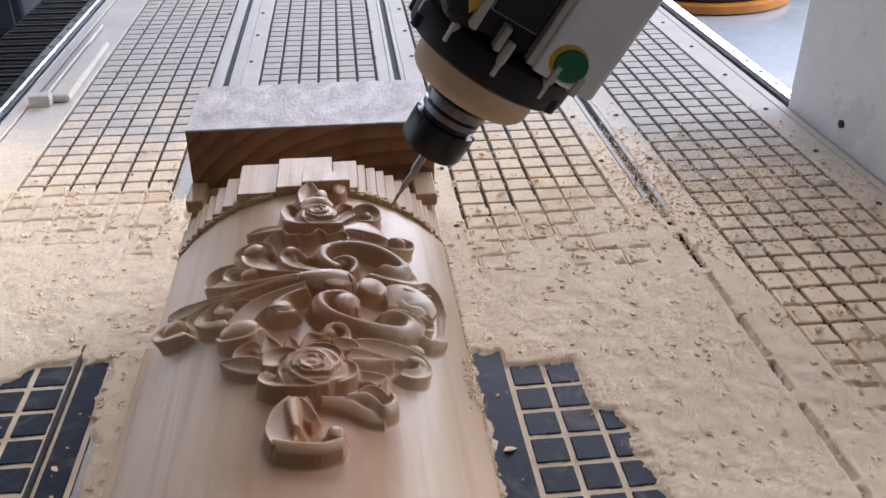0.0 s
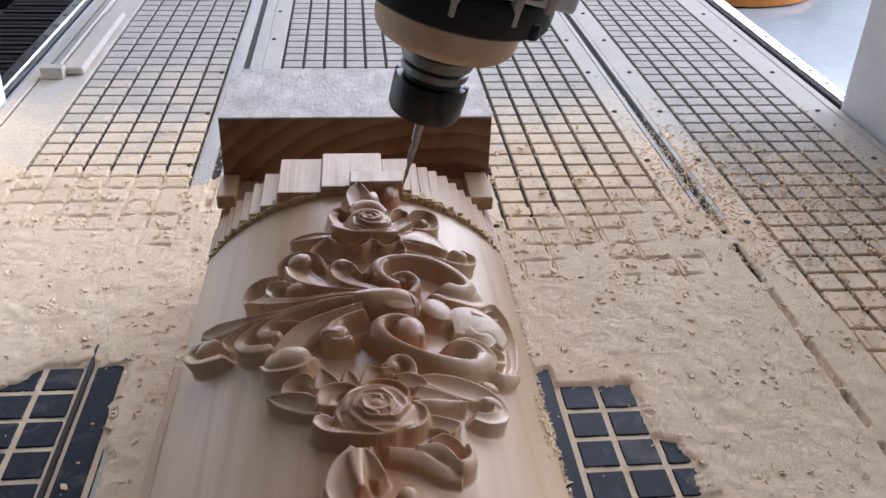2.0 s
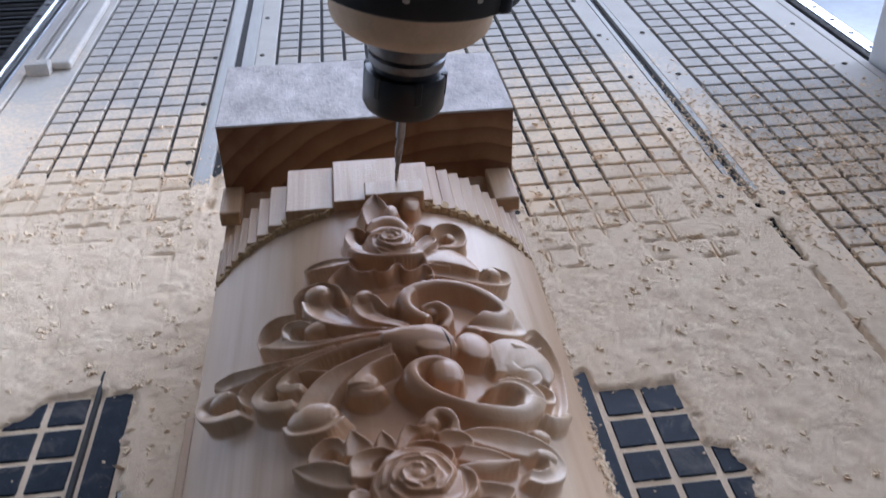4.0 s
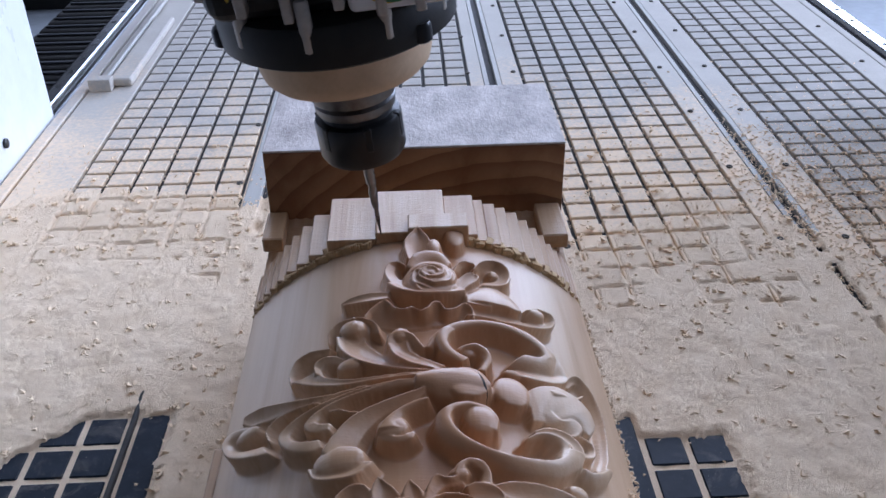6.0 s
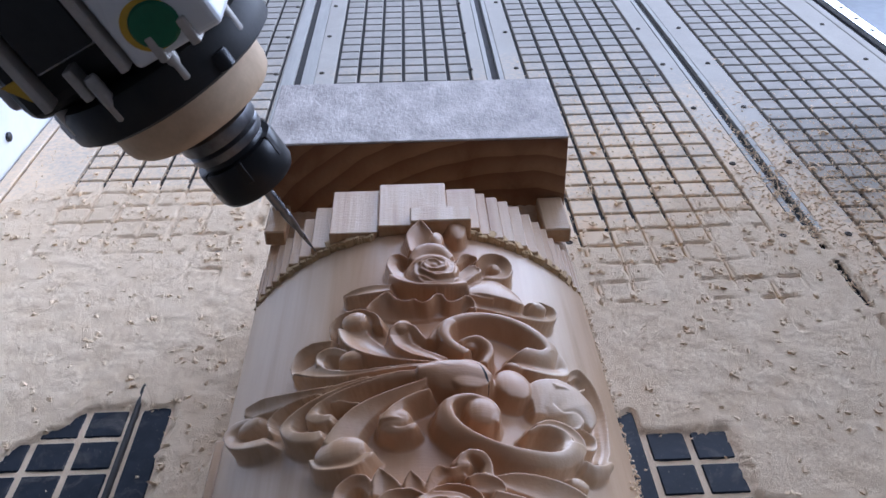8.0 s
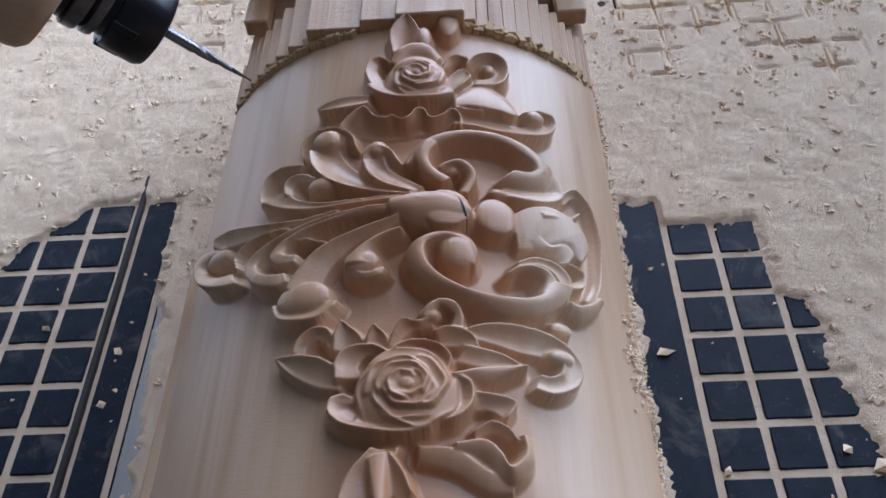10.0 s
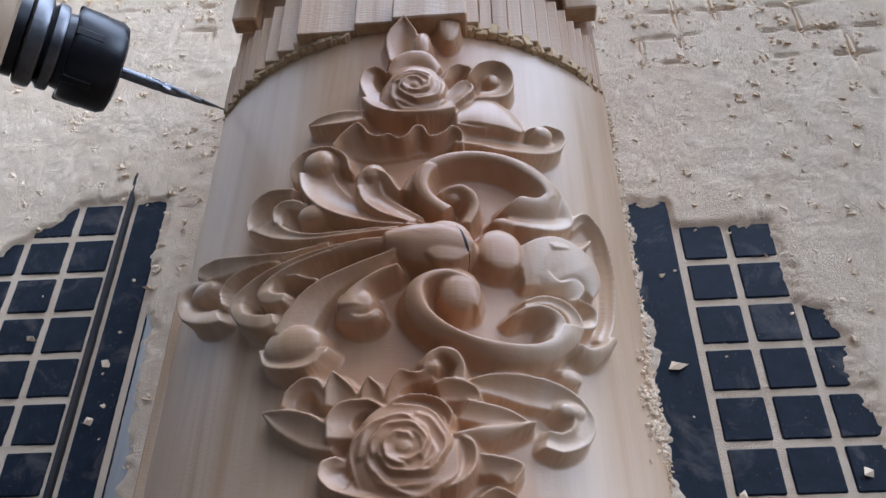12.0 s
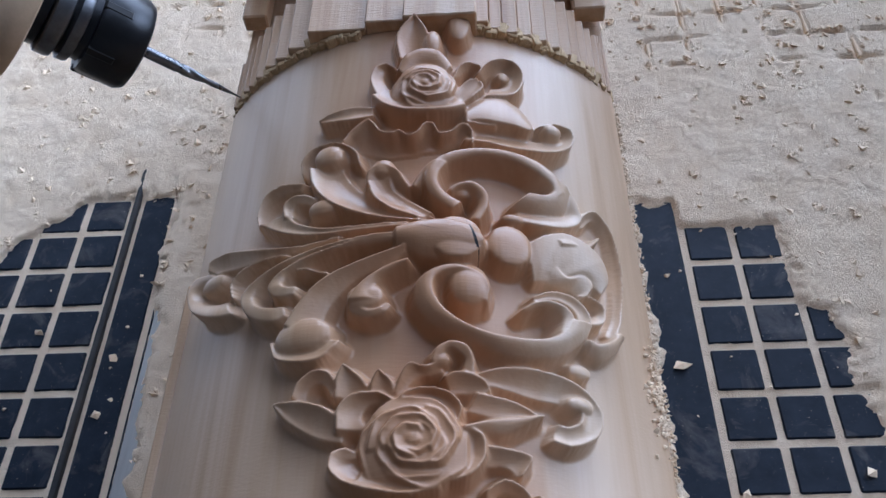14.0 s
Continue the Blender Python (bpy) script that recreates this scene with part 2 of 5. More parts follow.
def array_mesh(name, verts, faces, material, parent=None, label="", smooth=True, normals=None):
    me = bpy.data.meshes.new(name)
    me.vertices.add(len(verts))
    me.vertices.foreach_set("co", np.asarray(verts, dtype=np.float32).ravel())
    f = np.asarray(faces, dtype=np.int32)
    me.loops.add(f.size)
    me.loops.foreach_set("vertex_index", f.ravel())
    me.polygons.add(len(f))
    me.polygons.foreach_set("loop_start", np.arange(0, f.size, f.shape[1], dtype=np.int32))
    me.polygons.foreach_set("use_smooth", np.full(len(f), smooth))
    me.update(calc_edges=True)
    me.validate()
    if normals is not None:
        me.normals_split_custom_set_from_vertices(np.asarray(normals, dtype=np.float32).tolist())
    me.materials.append(material)
    ob = new(name, me)
    if parent is not None:
        ob.parent = parent
    if label:
        ob["label"] = label
    return ob


def lumps(nx, ny, cells, seed):
    """Smooth random relief between -1 and 1 on a grid of nx by ny points."""
    rng = np.random.RandomState(seed)
    cy = max(2, int(cells * ny / nx))
    g = rng.rand(cells + 3, cy + 3) * 2 - 1
    x, y = np.linspace(0, cells, nx), np.linspace(0, cy, ny)
    i, j = x.astype(int), y.astype(int)
    fx, fy = x - i, y - j
    fx, fy = (fx * fx * (3 - 2 * fx))[:, None], (fy * fy * (3 - 2 * fy))[None, :]
    a, b = g[np.ix_(i, j)], g[np.ix_(i + 1, j)]
    c, d = g[np.ix_(i, j + 1)], g[np.ix_(i + 1, j + 1)]
    return (a * (1 - fx) + b * fx) * (1 - fy) + (c * (1 - fx) + d * fx) * fy


def smoothstep(a, b, x):
    t = np.clip((x - a) / (b - a), 0, 1)
    return t * t * (3 - 2 * t)


def empty(name, label, category, group="", m=None):
    ob = new(name)
    ob.empty_display_size = 0.05
    if m is not None:
        ob.matrix_world = m
    return tagged(ob, label, category, group)


# ---- the workshop ----
FLOOR = -0.78


def room():
    f = finish("floor", box(-7.0, 7.0, -8.0, 6.6, FLOOR - 0.1, FLOOR), M_FLOOR)
    tagged(f, "glossy pale grey epoxy workshop floor", "floor", kind="structure")
    bm = box(-7.0, 7.0, -8.0, 0.65, 4.6, 4.75)
    box(-7.0, 7.0, 4.15, 6.75, 4.6, 4.75, bm=bm)
    box(-7.0, 0.85, 0.65, 4.15, 4.6, 4.75, bm=bm)
    box(3.95, 7.0, 0.65, 4.15, 4.6, 4.75, bm=bm)
    tagged(finish("ceiling", bm, M_WALL), "plain grey workshop ceiling with a roof light", "ceiling", kind="structure")
    tagged(finish("wall_south", box(-7.0, 7.0, -8.15, -8.0, FLOOR, 4.6), M_WALL), "plain painted workshop wall", "wall", kind="structure")
    tagged(finish("wall_west", box(-7.15, -7.0, -8.15, 6.75, FLOOR, 4.6), M_WALL), "plain painted workshop wall", "wall", kind="structure")
    for name, x0, x1 in (("wall_east", 7.0, 7.15),):
        bm = box(x0, x1, -8.15, 6.75, FLOOR, 0.4)
        box(x0, x1, -8.15, 6.75, 4.4, 4.6, bm=bm)
        box(x0, x1, -8.15, 1.6, 0.4, 4.4, bm=bm)
        box(x0, x1, 6.2, 6.75, 0.4, 4.4, bm=bm)
        tagged(finish(name, bm, M_WALL), "painted workshop wall with a window opening", "wall", kind="structure")
    bm = box(-7.0, 7.0, 6.5, 6.75, FLOOR, 0.3)
    box(-7.0, 7.0, 6.5, 6.75, 4.5, 4.6, bm=bm)
    box(-7.0, -1.25, 6.5, 6.75, 0.3, 4.5, bm=bm)
    box(5.75, 7.0, 6.5, 6.75, 0.3, 4.5, bm=bm)
    tagged(finish("wall_north", bm, M_WALL), "painted workshop wall with a wide window opening", "wall", kind="structure")


room()

# ---- the router bed ----
P, S = 0.033, 0.028
PANELS = (-0.4265, -0.145, 0.134, 0.430)     # left edges of the four grooved panels
SLOTS = (-0.203, 0.086, 0.375)               # centres of the clamping slots
LIPS = {-0.203: 0.0240, 0.086: 0.0125, 0.375: 0.0125}
BED_L, BED_R, BED_Y0, BED_Y1 = -0.50, 0.672, -0.30, 2.60
GROOVE = -0.006


def wiped(x, y):
    """Where the dust has been swept off the tiles: one patch on either side of the column."""
    right = np.minimum((0.667 - 0.021 * smoothstep(0.128, 0.133, x) - y) / 0.006, (x - 0.102) / 0.006)
    right = np.minimum(right, (0.1945 + 0.021 * smoothstep(0.590, 0.565, y) + 0.1 * np.clip(0.56 - y, 0, 0.3) - x) / 0.008)
    left = np.minimum((-0.2325 + 0.013 * smoothstep(0.60, 0.575, y) - x) / 0.006, (0.693 - 1.0 * np.clip(-0.298 - x, 0, 1) - 0.25 * np.clip(x + 0.255, 0, 1) - y) / 0.010)
    return np.maximum(right, left)


bed = empty("router_bed", "wide grooved vacuum bed of a router, thick with sawdust", "machine bed")
part("base_slab", box(BED_L, BED_R, BED_Y0, BED_Y1, -0.06, GROOVE), M_GROOVE, bed, "dark bed slab below the grooves")
strips = []
edges = [BED_L] + [v for p in PANELS for v in (p - 0.005, p + 5 * P + S + 0.005)] + [BED_R]
for a, b in zip(edges[::2], edges[1::2]):
    mid = [s for s in SLOTS if a < s < b]
    if mid:
        s = mid[0]
        w = LIPS[s]
        for x0, x1 in ((a, s - w - 0.0005), (s + w + 0.0005, b)):
            part("plain_strip", box(x0, x1, 0.72, BED_Y1, GROOVE - 0.01, 0.0, 0.0008, seg=1), M_STRIP, bed)
            part("plain_strip", box(x0, x1, BED_Y0, 0.7195, GROOVE - 0.01, 0.0, 0.0008, seg=1), M_TILE, bed, "dark strip swept clear of dust")
        for x0, x1 in ((s - w, s - 0.0055), (s + 0.0055, s + w)):
            part("slot_rail", box(x0, x1, BED_Y0, BED_Y1, -0.03, 0.0003, 0.0008), M_LIP, bed, "bright aluminium lip of a clamping slot")
    else:
        part("plain_strip", box(a, b, BED_Y0, BED_Y1, GROOVE - 0.01, 0.0, 0.0008, seg=1), M_STRIP, bed)

part("plain_strip", box(PANELS[0] + 5 * P + 0.0060, PANELS[0] + 5 * P + S, BED_Y0, 0.742, GROOVE + 0.0002, 0.0, 0.0008, seg=1), M_TILE, bed, "dark strip swept clear of dust")
part("seam_strip", box(PANELS[0] + 5 * P - 0.0015, PANELS[0] + 5 * P + 0.0028, BED_Y0, 0.728, GROOVE + 0.0002, 0.0030, 0.0016), M_GROOVE, bed, "dark raised seam beside the grooved panel")

# screws that hold the plain strips
screw = lathe([(0.0038, 0.0), (0.0038, 0.0012), (0.003, 0.0018), (0.0016, 0.0018), (0.0014, 0.0008)], 12)
first = part("screw_head", screw, M_SCREW, bed)
n = 0
for x in [s + d for s in SLOTS for d in (-0.034, 0.034)] + [0.650]:
    for k in range(9):
        o = first if n == 0 else new("screw_head", first.data)
        o.parent = bed
        o.location = (x, 0.92 + 0.165 * k, 0.0)
        n += 1


# ---- the carved column ----
CX, R, ZC = -0.0345, 0.1306, 0.0704      # axis and radius of the finished round face
RS, ZS = 0.1237, 0.0825                  # the shallower round left by the roughing passes
HALF = 0.1035
TH = math.asin(HALF / R)
LIFT = 1.12
V0, V1 = 0.285, 0.621
STEP = 0.00045


def spline(pts, n):
    p = np.array([2 * np.array(pts[0]) - np.array(pts[1])] + [np.array(q) for q in pts] + [2 * np.array(pts[-1]) - np.array(pts[-2])], dtype=float)
    out = []
    k = len(pts) - 1
    for s in np.linspace(0, k - 1e-6, n):
        i, t = int(s), s - int(s)
        a, b, c, d = p[i:i + 4]
        out.append(0.5 * (2 * b + (c - a) * t + (2 * a - 5 * b + 4 * c - d) * t * t + (3 * b - a - 3 * c + d) * t ** 3))
    return np.array(out)


class Relief:
    """Heights above the round face, in millimetres, over arc length u and length v; each element keeps its own cells."""

    def __init__(self):
        self.u = np.arange(-TH * R * 1000, TH * R * 1000, STEP * 1000)
        self.v = np.arange(V0 * 1000, V1 * 1000, STEP * 1000)
        self.h = np.zeros((len(self.u), len(self.v)))
        self.own = np.zeros(self.h.shape, dtype=int)
        self.names = ["shaft"]

    def put(self, name, pu, pv, ph):
        """Lay surface samples on the grid; the higher surface shows."""
        self.names.append(name)
        i = np.rint((pu - self.u[0]) / (STEP * 1000)).astype(int).ravel()
        j = np.rint((pv - self.v[0]) / (STEP * 1000)).astype(int).ravel()
        ok = (i >= 0) & (i < len(self.u)) & (j >= 0) & (j < len(self.v))
        i, j, ph = i[ok], j[ok], ph.ravel()[ok]
        top = np.zeros(self.h.shape)
        np.maximum.at(top, (i, j), ph * LIFT)
        win = top > self.h
        self.h[win] = top[win]
        self.own[win] = len(self.names) - 1

    def band(self, name, left, right, hl, hr, belly=0.0):
        """A ribbon between two edges that rise to hl and hr; belly swells it (+) or hollows it (-)."""
        a, b = spline(left, 40), spline(right, 40)
        run = max(np.linalg.norm(np.diff(a, axis=0), axis=1).sum(), np.linalg.norm(np.diff(b, axis=0), axis=1).sum())
        n, m = int(run / 0.22) + 8, int(np.linalg.norm(a - b, axis=1).max() / 0.22) + 6
        s, q = np.linspace(0, 1, n)[:, None], np.linspace(0, 1, m)[None, :]
        a, b = spline(left, n), spline(right, n)

        def tops(h):
            h = np.atleast_1d(np.array(h, dtype=float))
            return np.interp(s, np.linspace(0, 1, len(h)), h)

        pu, pv = a[:, :1] * (1 - q) + b[:, :1] * q, a[:, 1:] * (1 - q) + b[:, 1:] * q
        # a softly rounded lip on either edge keeps the crests from being knife sharp
        lip = 0.5 * (np.clip(1 - q * m / 4, 0, 1) ** 2 + np.clip(1 - (1 - q) * m / 4, 0, 1) ** 2)
        self.put(name, pu, pv, tops(hl) * (1 - q) + tops(hr) * q + belly * 4 * q * (1 - q) - lip)

    def dome(self, name, u, v, ru, rv, high, rise=0.3):
        """A rounded boss whose edge stands at rise of its height."""
        x, y = np.meshgrid(np.arange(-ru, ru, 0.25) / ru, np.arange(-rv, rv, 0.25) / rv, indexing="ij")
        r = np.hypot(x, y)
        h = np.where(r < 1, high * (rise + (1 - rise) * np.sqrt(np.clip(1 - r * r, 0, 1))), 0)
        self.put(name, u + x * ru, v + y * rv, h)

    def rose(self, name, u, v, r, high, turn):
        """Overlapping rings of curled petals closing round a furled heart."""
        x, y = np.meshgrid(np.arange(-r, r, 0.25), np.arange(-r, r, 0.25), indexing="ij")
        rho, ang = np.hypot(x, y) / r, np.arctan2(y, x) - turn
        base = high * (0.58 + 0.42 * np.sqrt(np.clip(1 - rho * rho * 0.9, 0, 1))) - 2.1
        h = np.where(rho < 1, base, 0)
        for size, count, off, lift, tuck in ((0.97, 3, 0.0, -0.2, 0.16), (0.72, 3, 0.9, 0.4, 0.20), (0.50, 2, 0.3, 0.9, 0.22), (0.33, 2, 1.7, 1.0, 0.2)):
            for k in range(count):
                a = np.angle(np.exp(1j * (ang - off - 2 * math.pi * k / count)))
                span = math.pi / count * 1.3
                rim = size * (1 - 0.12 * (a / span) ** 2 + tuck * a / span + 0.03 * np.cos(7 * a + k + 3 * off))      # each petal tucks under the next
                d = (rho - rim) * r
                body = base + lift - 0.8 * (k % 2) + 2.2 * np.exp(-np.abs(d) / np.where(d < 0, 1.7, 0.4)) * (1 - 0.6 * (a / span) ** 4)
                h = np.where((np.abs(a) < span) & (d < 0.8) & (body > h), body, h)
        heart = high * 0.98 * np.sqrt(np.clip(1 - (rho / 0.24) ** 2 * 0.25, 0, 1)) * (rho < 0.13)
        self.put(name, u + x, v + y, np.maximum(h, heart))

    def fillet(self, reach):
        """The round nose of the cutter leaves soft hollows instead of sharp creases."""
        d = STEP * 1000
        n = int(3 * reach / d)
        k = np.exp(-0.5 * (np.arange(-n, n + 1) * d / reach) ** 2)
        k /= k.sum()
        soft = self.h
        for ax in (0, 1):
            soft = np.apply_along_axis(lambda q: np.convolve(np.pad(q, n, mode="edge"), k, "valid"), ax, soft)
        self.h = np.where(self.h > 0.4, np.maximum(self.h, soft * 0.97 - 0.35), np.maximum(self.h, soft * 0.75 - 0.5))

    def draft(self, slope, reach):
        """The tapered cutter leaves no wall steeper than its own flank."""
        d = STEP * 1000
        for _ in range(int(reach / d)):
            for ax, sh in ((0, 1), (0, -1), (1, 1), (1, -1)):
                near, who = np.roll(self.h, sh, ax) - slope * d, np.roll(self.own, sh, ax)
                up = near > self.h
                self.h[up], self.own[up] = near[up], who[up]


def ornament():
    f = Relief()
    # low rim scrolls by the east edge
    f.band("leaf_scroll", [(73.8, 497), (77.6, 504.9), (84.1, 508.5), (91.8, 500.1), (94.6, 480.4), (91.2, 456.1), (86.2, 443.5)], [(77.6, 498.2), (83.1, 504.9), (87.2, 503.4), (91.1, 494.1), (91.6, 476.3), (88.9, 457.5), (83, 445.2)], (5, 7, 7, 6), (4, 3, 2, 3), -1)
    f.band("leaf_scroll", [(72.1, 438), (75.8, 436.7), (81.7, 440), (89.1, 447.3)], [(72, 432.2), (78.4, 430.9), (86.2, 436.9), (93.2, 446.6)], (7, 8, 6), (3, 3, 3), 1)
    # ruff and leaves under the upper rose
    f.band("ruff", [(-26.2, 532.9), (-22.6, 538.9), (-16.5, 543.7), (-13.5, 540.8), (-10.8, 535.8), (-6, 533.2), (-2.6, 534.4), (1.3, 531.3), (4.9, 533.2), (7.6, 538.1), (11.2, 538.4), (14, 533), (19, 535), (23.2, 539.9), (27.2, 537.2), (27.8, 528.3)], [(-28, 535), (-22.4, 531.5), (-17.6, 529.1), (-12.4, 526.8), (-7.3, 525.4), (-3.6, 525.8), (0.6, 526.1), (4.6, 526.7), (7.5, 527.9), (11.4, 528.5), (14.4, 529.2), (17.3, 529.9), (19.8, 530.7), (22.7, 531.5), (24.7, 531.6), (26.7, 532.4)], (9, 9.5, 10, 10, 9.5, 9), (1, 1, 1, 1.5, 2), -2.2)
    f.band("leaf", [(-39.9, 552.2), (-33.6, 553.9), (-24.6, 554.7), (-14.8, 553.5)], [(-38.2, 548.9), (-31.5, 547.8), (-22.7, 546), (-14.1, 546.3)], (7, 8, 8, 7), (8, 7.5, 8, 8), -1.6)
    f.band("scroll", [(24.3, 530.3), (33.1, 529.9), (45.3, 528.4), (59.5, 531.2), (69.7, 537.2), (74.6, 546.2), (72.9, 552.7), (65.5, 552.5), (57.5, 548)], [(26.6, 539.8), (35.2, 540), (49, 541.5), (62.9, 543.5), (69.9, 546.6), (72.2, 550.7), (70.4, 552.9), (66.8, 552.3), (61.4, 549.1)], (8, 8.5, 9, 9, 9, 9, 9, 8), (3, 3, 3, 4, 5, 5, 5), -0.8)
    f.dome("volute", 64.3, 547.5, 4.5, 3.9, 9, 0.68)
    f.band("leaf", [(25.2, 550.7), (31.8, 558.7), (39.6, 562.9), (47.8, 559.3), (54.1, 552.2), (56.2, 547)], [(24.8, 541.7), (30.9, 542.8), (38, 542.5), (44.9, 542.3), (49.6, 542.1), (52.9, 542.5)], (6, 6, 6, 5), (8, 9, 9, 8), 1.0)
    f.band("leaf", [(25.2, 541.3), (30.8, 541.6), (37.5, 541.3)], [(25.9, 540.2), (31.2, 541.1), (38.1, 541.5)], 9, (7, 7), 0)
    f.band("scroll", [(30.5, 574.9), (34.6, 582.8), (40.8, 587.2), (47.1, 587.4), (51.2, 581.8), (50.9, 572.4), (46, 564.1), (34.4, 560.6)], [(35, 575.6), (36.6, 578.9), (39.9, 582.7), (43.7, 584.3), (46.3, 581.7), (46.1, 576.8), (43.2, 572.7), (36.7, 570)], (9, 9.5, 9.5, 9, 8), (3, 3.5, 4, 4, 4), -1)
    f.dome("volute", 43, 578.5, 3.0, 3.7, 6, 0.68)
    f.band("leaf", [(19.8, 569.2), (22, 577.4), (26.9, 581.4), (31.6, 581.6)], [(22.4, 571.8), (25, 577), (28.6, 580.9), (32.2, 580.8)], (9, 10, 9), (6, 6, 6), -0.5)
    f.band("leaf", [(23.5, 552.6), (28.1, 557.5), (32.5, 563.9), (31.6, 568.3)], [(20.6, 559), (23.6, 566.3), (26.9, 569.5), (30.3, 570.3)], (8, 9.5, 10, 10), (8, 8, 9, 9.5), -2)
    # leaves standing behind the upper rose, below the uncut lug
    f.band("leaf", [(-4.6, 586.5), (-5.9, 601.7), (1.9, 615.1)], [(7.1, 587.4), (8.2, 601.5), (1.9, 615.1)], (7, 9, 11), (7, 9, 11), -3)
    f.dome("bud", 10.5, 595.6, 3.9, 8.6, 9.5, 0.68)
    f.dome("leaf", 22.6, 614.5, 5.5, 15.6, 9, 0.68)
    f.band("petal", [(-5, 576.8), (-1.7, 584.3), (5.4, 588.5), (13.6, 587.2), (19.3, 579.8)], [(-1.9, 572.4), (1.8, 576.9), (6.2, 579.2), (11.7, 578.4), (16.3, 573.9)], (7, 9, 9.5, 9, 7), (7, 7, 7), 1)
    # the upper rose: outer petals, then the rounded heart
    f.band("petal", [(-12.8, 558), (-16.2, 568.4), (-15, 577), (-10.5, 580.4), (-6.2, 578.8)], [(-5.3, 559.3), (-10.4, 570.3), (-10.8, 577), (-8.8, 579.1), (-6.2, 577.9)], (8, 9.5, 10, 9.5, 8), (6, 5, 5, 5), -0.8)
    f.band("petal", [(-15.1, 558.9), (-9.1, 551.1), (0.4, 546.7), (14.3, 547), (24.8, 551.5)], [(-8, 565), (-4.2, 562.3), (3.3, 559.2), (14.4, 559.1), (22.3, 562.4)], (9.5, 10, 10, 10, 9), (6, 5.5, 5.5, 6), -1)
    f.band("petal", [(-15.2, 558), (-9.3, 550.9), (0.4, 546.1), (14.4, 546.4), (24.9, 550.5)], [(-14.4, 555.1), (-9.8, 550.7), (-0.2, 547.7), (14.6, 547.6), (24, 550.7)], (9, 9, 9, 9, 8), (5, 4, 4, 4), 0.5)
    f.dome("rose", 7.5, 565.1, 12.3, 14.2, 11, 0.6)
    f.rose("rose", 7.6, 561.8, 14, 12.6, 0.4)
    # scrolls springing from the bulb to the far side
    f.band("scroll", [(-45, 519.6), (-44.8, 526.7), (-39.3, 532.7), (-28.6, 532.6), (-20.7, 526.4), (-18.4, 518.5)], [(-43.3, 521.8), (-42.2, 528.1), (-37.6, 531.7), (-30.8, 532.3), (-26.3, 529.3), (-23.7, 522.8)], (6, 8.5, 9, 9, 8, 6), (3, 4, 5, 5, 4, 3), -0.5)
    f.band("scroll", [(-40.1, 520.2), (-37.1, 508.7), (-29.9, 498.2), (-19.6, 490.2), (-6.2, 484.2), (10.6, 481.7)], [(-27.4, 523.3), (-25.2, 516.4), (-18, 505.6), (-7.8, 496.8), (2.6, 489.8), (12.7, 483.9)], (9, 9.5, 9.5, 9.5, 10, 10), (4, 3, 3, 4, 6, 9), -2.2)
    f.dome("volute", -32.5, 525.7, 6.5, 6.1, 9.2, 0.68)
    f.band("scroll", [(-14.7, 504.6), (-14.2, 510.7), (-8.8, 513.9), (-2.5, 510.6), (0.7, 505), (3.1, 501.5)], [(-10.6, 504.7), (-9.6, 508.7), (-6.7, 508.6), (-4.5, 506.8), (-2.7, 503.2), (0.4, 499.6)], (8, 9.5, 10, 10, 9, 8), (6, 7, 8, 7, 6, 5), 0.3)
    f.band("scroll", [(-14.4, 505.4), (-11.3, 497), (-4.4, 489.8), (6.5, 483.5)], [(-5.3, 507.8), (-3.6, 502), (2, 496.6), (11.9, 486.3)], (9, 9, 9, 10), (8, 6, 6, 9), -1.5)
    f.dome("volute", -8.4, 512.7, 4.9, 5.0, 9.8, 0.68)
    f.band("scroll", [(3.1, 501.5), (6.3, 508), (11.1, 514.2), (19, 520), (30.3, 523.5), (43.8, 524), (55.6, 521.6), (63.6, 515.8), (67.4, 509.4)], [(6.7, 501.3), (9.8, 506.6), (14.7, 511.2), (21.8, 516), (30.3, 519.3), (42.3, 519.4), (52.7, 515.9), (59.4, 511), (60.9, 504.5)], (8, 9, 10, 10, 10, 10, 9.5, 9, 8), (5, 6, 8, 9, 9.5, 9.5, 9.5, 9.5, 9.5), 1.2)
    f.band("scroll", [(11.1, 514.2), (8.5, 508.1), (8.6, 501.6), (12.2, 494.2), (19.1, 487.9)], [(17.3, 513.7), (14.2, 507.8), (14.2, 500.8), (17.7, 495.8), (22.9, 492.5)], (10, 9.5, 9, 9, 9), (9.5, 10, 10, 9.5, 9), 1)
    f.band("curl", [(17.4, 499.8), (20.4, 502.2), (26.8, 503.9), (31.9, 499.1), (33.1, 491.8), (29.7, 483.1)], [(19.3, 497.8), (21.9, 500), (25.8, 500), (28.4, 496.6), (28.8, 491.8), (25.6, 484.1)], (8, 9, 10, 10.5, 10, 9), (7, 7, 8, 8, 8, 8), 1.2)
    f.dome("volute", 23.5, 500.5, 4.2, 4.2, 8, 0.68)
    f.band("scroll", [(50.6, 503.4), (57.1, 503.9), (61.4, 508.7), (64.3, 515.7)], [(42.5, 495.4), (52.1, 494.2), (65.2, 498.6), (71.7, 509.6)], (9.5, 10, 10, 9.5), (5, 5, 5, 5), 1.5)
    f.band("scroll", [(68.7, 517.2), (72.6, 506.8), (73.8, 497.1), (66.2, 490.2), (55.4, 488.1), (44.2, 487.8)], [(63.9, 509.1), (67.9, 504.8), (68.6, 499.9), (63.5, 497.4), (54.6, 495), (45.8, 494.3)], (7, 8, 8, 8, 7.5, 7), (5, 5, 5, 5, 5, 5), 0.6)
    f.dome("bud", 43.6, 488.9, 4.8, 2.8, 8, 0.68)
